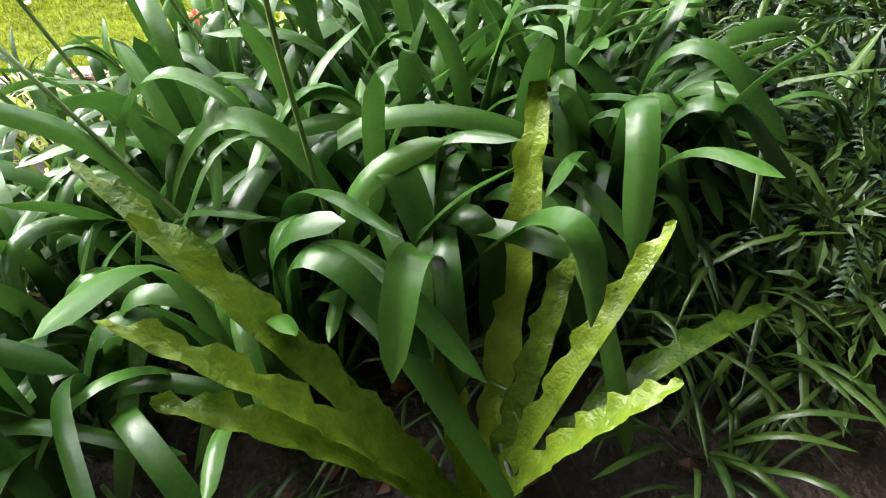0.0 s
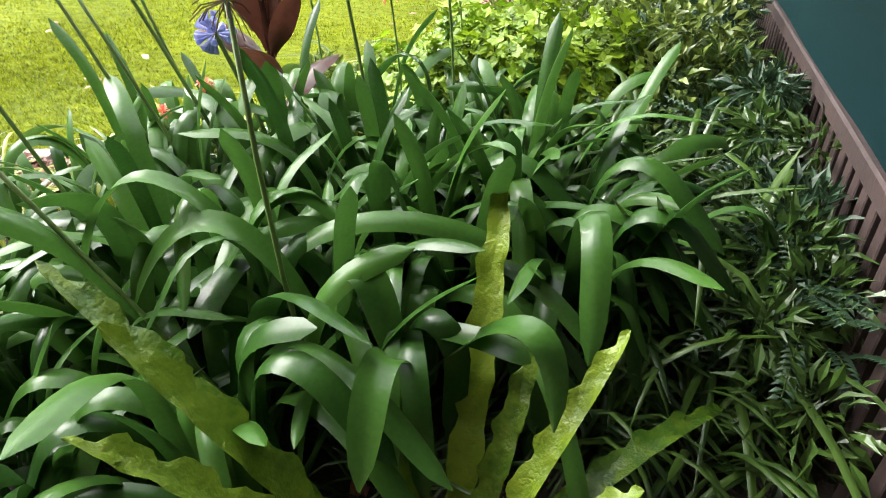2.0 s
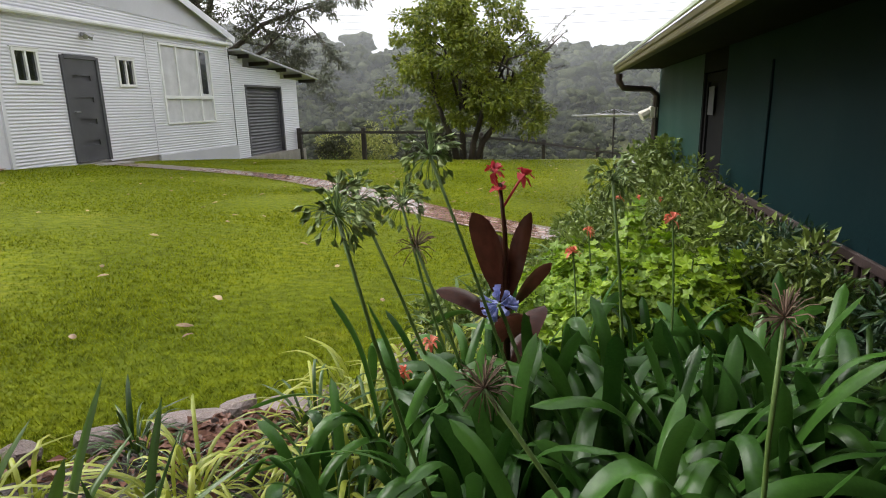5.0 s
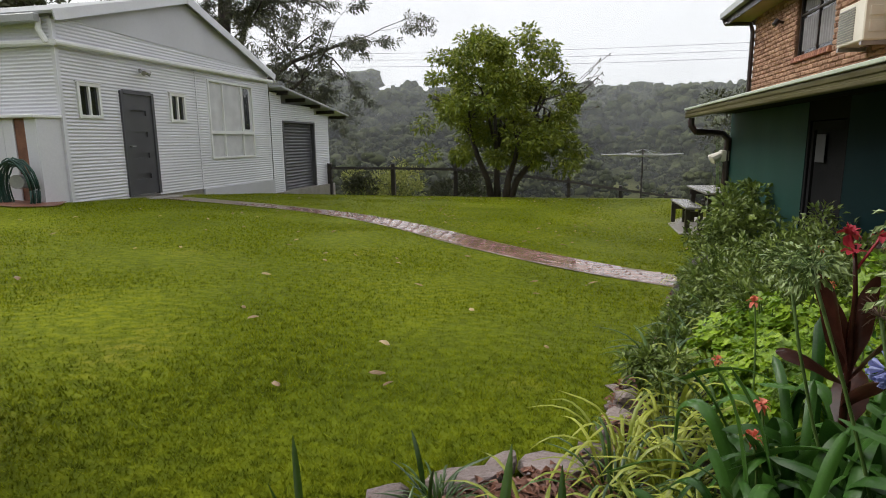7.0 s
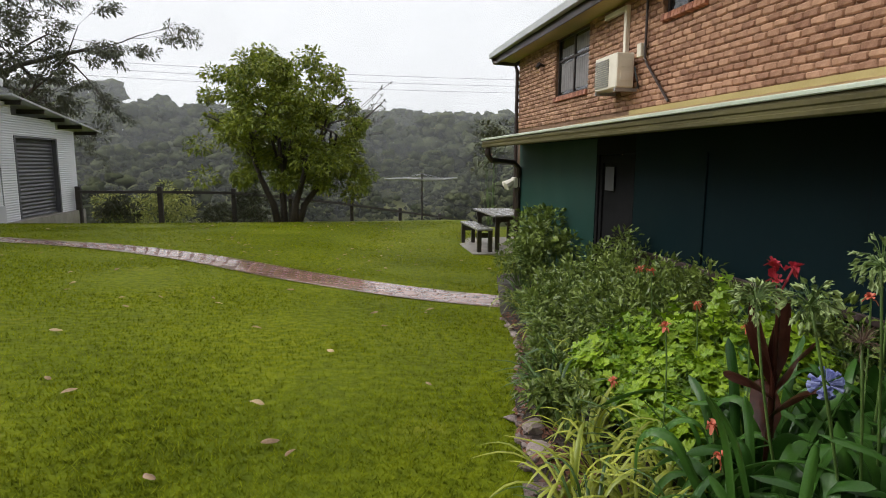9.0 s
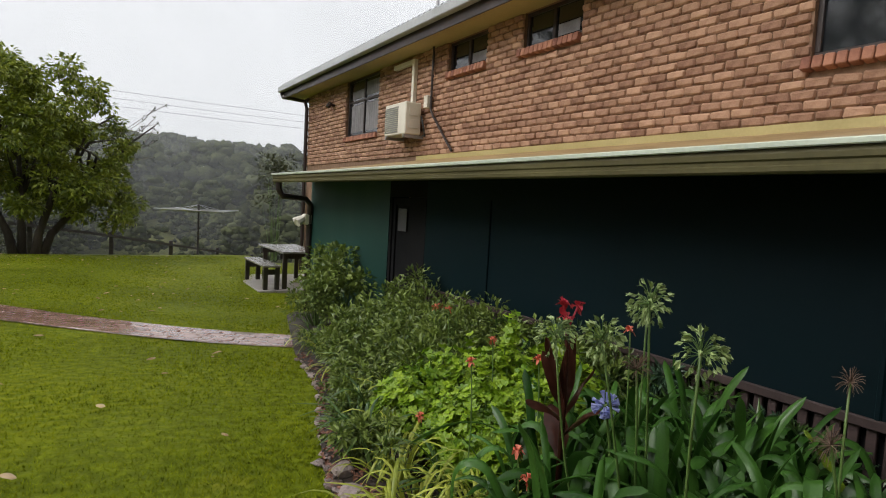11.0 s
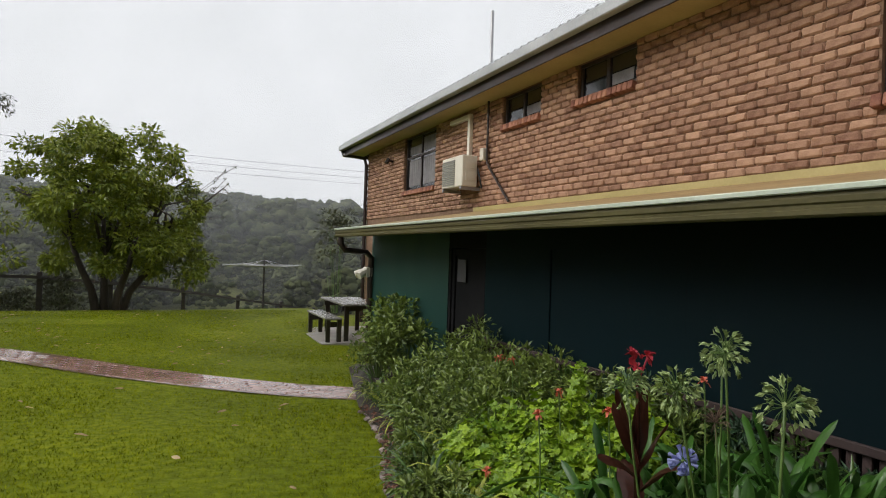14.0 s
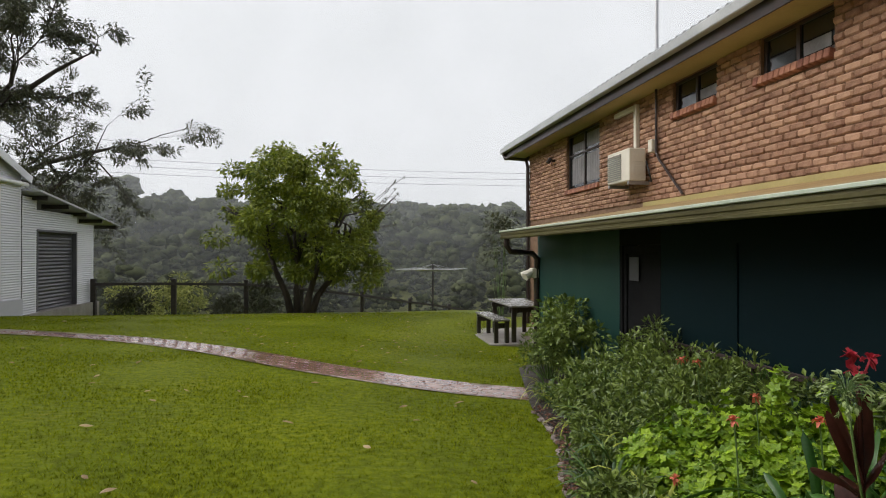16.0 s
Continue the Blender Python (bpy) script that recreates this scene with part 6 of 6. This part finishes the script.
# single fallen leaves on the grass
LEAF = []
for k in range(4):
    LEAF.append(ribbon("fallen_leaf", [(-0.045 + 0.09 * s, 0.006 * math.sin(5 * s + k), 0.012 * math.sin(3.1 * s)) for s in [i / 8 for i in range(9)]], 0.042, M["dead_leaf"], tip=0.55, fold=0.2, base=0.3, seed=k, side0=(0, 1, 0)))
fl = [(-1.94, 2.62), (-1.69, 4.09), (-1.85, 2.51), (-2.35, 2.35), (-2.05, 3.1), (-3.0, 3.3), (-1.3, 5.4), (-0.75, 5.6), (-3.6, 4.6), (-2.7, 5.7)]
fl += [(rng.uniform(-8, -0.8), rng.uniform(3, 15)) for k in range(60)] + [(rng.uniform(-5, 1), rng.uniform(8, 17)) for k in range(60)]
for k, (x, y) in enumerate(fl):
    if x > bed_edge(min(y, 5.4)) - 0.1 and y < 5.6:
        continue
    ob = new("fallen_leaf", LEAF[k % 4])
    s = rng.uniform(0.6, 1.05)
    ob.matrix_world = pose(x, y, ground_z(x, y) + 0.035, rng.uniform(-14, 14), rng.uniform(-14, 14), rng.uniform(0, 360)) @ Matrix.Diagonal((s, s, s, 1))
    tagged(ob, "single dry brown leaf lying on the grass", "leaf", "fallen leaves on the lawn")

# ---------------------------------------------------------------- grass blades
gen = np.random.default_rng(12)
N = 520000
r = 0.35 + 16.5 * gen.random(N) ** 1.2
a = gen.uniform(-2.1, 1.0, N)
gx, gy = -1.6 + r * np.sin(a), 0.9 + r * np.cos(a)
edge = np.array([bed_edge(min(q, 5.4)) for q in np.linspace(-6, 20, 521)])
lim = np.interp(gy, np.linspace(-6, 20, 521), edge) + np.where(gy > 5.4, np.where(gy > 8.2, 1.9, 0.27 * (gy - 5.4)), 0.0)
pm = np.array([path_mid(s)[:] for s in np.linspace(0, 1, 120)])
near = np.full(N, 9.0)
for q in pm:
    near = np.minimum(near, np.hypot(gx - q[0], gy - q[1]))
keep = (gx < lim + 0.02) & (near > 0.35) & (gx > -9.5) & (gy < 17) & ~((gx < -3.1) & (gy < 1.5) & (gx > -5.0))
gx, gy, r = gx[keep], gy[keep], r[keep]
n = len(gx)
gz = np.array([ground_z(x, y) for x, y in zip(gx.tolist(), gy.tolist())])
big = 1 + r * 0.16
h = gen.uniform(0.006, 0.020, n) * (0.9 + 0.1 * big)
w = gen.uniform(0.0018, 0.0036, n) * big
az = gen.uniform(0, 2 * np.pi, n)
lean = gen.uniform(0.6, 2.2, n) * h
tri = np.empty((n, 3, 3))
tri[:, 0] = np.stack([gx - np.sin(az) * w, gy + np.cos(az) * w, gz - 0.004], 1)
tri[:, 1] = np.stack([gx + np.sin(az) * w, gy - np.cos(az) * w, gz - 0.004], 1)
tri[:, 2] = np.stack([gx + np.cos(az) * lean, gy + np.sin(az) * lean, gz + h], 1)
me = bpy.data.meshes.new("grass")
me.vertices.add(3 * n)
me.vertices.foreach_set("co", tri.ravel())
me.loops.add(3 * n)
me.loops.foreach_set("vertex_index", np.arange(3 * n, dtype=np.int32))
me.polygons.add(n)
me.polygons.foreach_set("loop_start", np.arange(0, 3 * n, 3, dtype=np.int32))
me.update(calc_edges=True)
me.materials.append(M["grass_blade"])
tagged(new("grass", me), "short wet lawn grass blades", "grass", kind="stuff")

# ---------------------------------------------------------------- path pavers
paver = mesh_of("paver", boxes((-0.108, 0.108, -0.049, 0.049, 0, 0.035), bevel=0.006), M["paver"])
rng = random.Random(13)
length = sum((path_mid((k + 1) / 60) - path_mid(k / 60)).length for k in range(60))
rows_n = int(length / 0.232)
made = 0
verts, faces = [], []
for i in range(rows_n):
    for j in range(6):
        s = (i + 0.5 + (0.5 if j % 2 else 0)) / (rows_n + 1)
        p, d, nn = path_frame(s)
        q = p + nn * (j - 2.5) * 0.112
        if not -2.9 < q.x < -0.45 and (noise.noise((q.x * 0.55, q.y * 0.55, 5)) < -0.14 or j in (0, 5) and noise.noise((q.x * 1.5, q.y * 1.5, 9)) < -0.12):
            continue
        m = pose(q.x, q.y, ground_z(q.x, q.y) - 0.017 + rng.uniform(-0.003, 0.002), rng.uniform(-1.5, 1.5), rng.uniform(-1.5, 1.5), math.degrees(math.atan2(d.y, d.x)) + rng.uniform(-2, 2))
        if made < 300:
            piece("paver", paver, path, m)
            made += 1
        else:
            k0 = len(verts)
            verts += [m @ v.co for v in paver.vertices]
            faces += [tuple(k0 + v for v in f.vertices) for f in paver.polygons]
if faces:
    tagged(soup("paver_rest", verts, faces, M["paver_far"], path), kind="stuff")

# ---------------------------------------------------------------- face bricks of the upper storey
rng = random.Random(17)
BR = []
for k in range(12):
    bm = bmesh.new()
    box(bm, -0.012, 0.05, -0.115, 0.115, -0.040, 0.040, 0.017)
    for v in bm.verts:
        shift = Vector((k * 9.3, 0, 0))
        v.co += Vector((0.007 * noise.noise(v.co * 22 + shift), 0.018 * noise.noise(v.co * 17 + shift * 2), 0.013 * noise.noise(v.co * 14 + shift * 3)))
    BR.append(mesh_of("brick", bm, M["brick"]))
verts, faces = [], []
made = 0
row = 0
z = 2.13 + 0.043
while z < EAVE + 0.05:
    y = HY0 + 0.12 + (0.10 if row % 2 else 0)
    while y < HY1 - 0.05:
        lo, hi = y - 0.096, min(y + 0.096, HY1)
        clash = [w for w in WINS if z + 0.038 > w[2] - 0.09 and z - 0.038 < w[3] and hi > w[0] and lo < w[1]]
        sc = 1.0
        yy = y
        if clash:
            w = clash[0]
            if lo < w[0]:
                hi = w[0] - 0.003
            elif hi > w[1]:
                lo = w[1] + 0.003
            else:
                lo = hi
        if hi - lo > 0.03:
            yy, sc = (lo + hi) / 2, (hi - lo) / 0.23
            m = pose(FX + 0.006 + rng.uniform(-0.003, 0.003) - FX, yy, z, rng.uniform(-1.2, 1.2), 0, rng.uniform(-0.6, 0.6)) @ Matrix.Diagonal((1, sc, 1, 1))
            me = BR[rng.randrange(12)]
            if 2.0 < y < 5.9 and made < 300:
                piece("brick", me, wall, m)
                made += 1
            else:
                k0 = len(verts)
                verts += [m @ v.co for v in me.vertices]
                faces += [tuple(k0 + v for v in f.vertices) for f in me.polygons]
        y += 0.20
    z += 0.086
    row += 1
tagged(soup("brick_rest", verts, faces, M["brick_far"], wall), kind="stuff")
SB = mesh_of("sill_brick", box(bmesh.new(), -0.045, 0.06, -0.038, 0.038, -0.05, 0.05, 0.008), M["sill_brick"])
for y0, y1, z0, z1 in WINS:
    y = y0 + 0.03
    while y < y1 + 0.02:
        piece("sill_brick", SB, wall, pose(-0.012, y, z0 - 0.055, 0, 10, rng.uniform(-1, 1)))
        y += 0.086
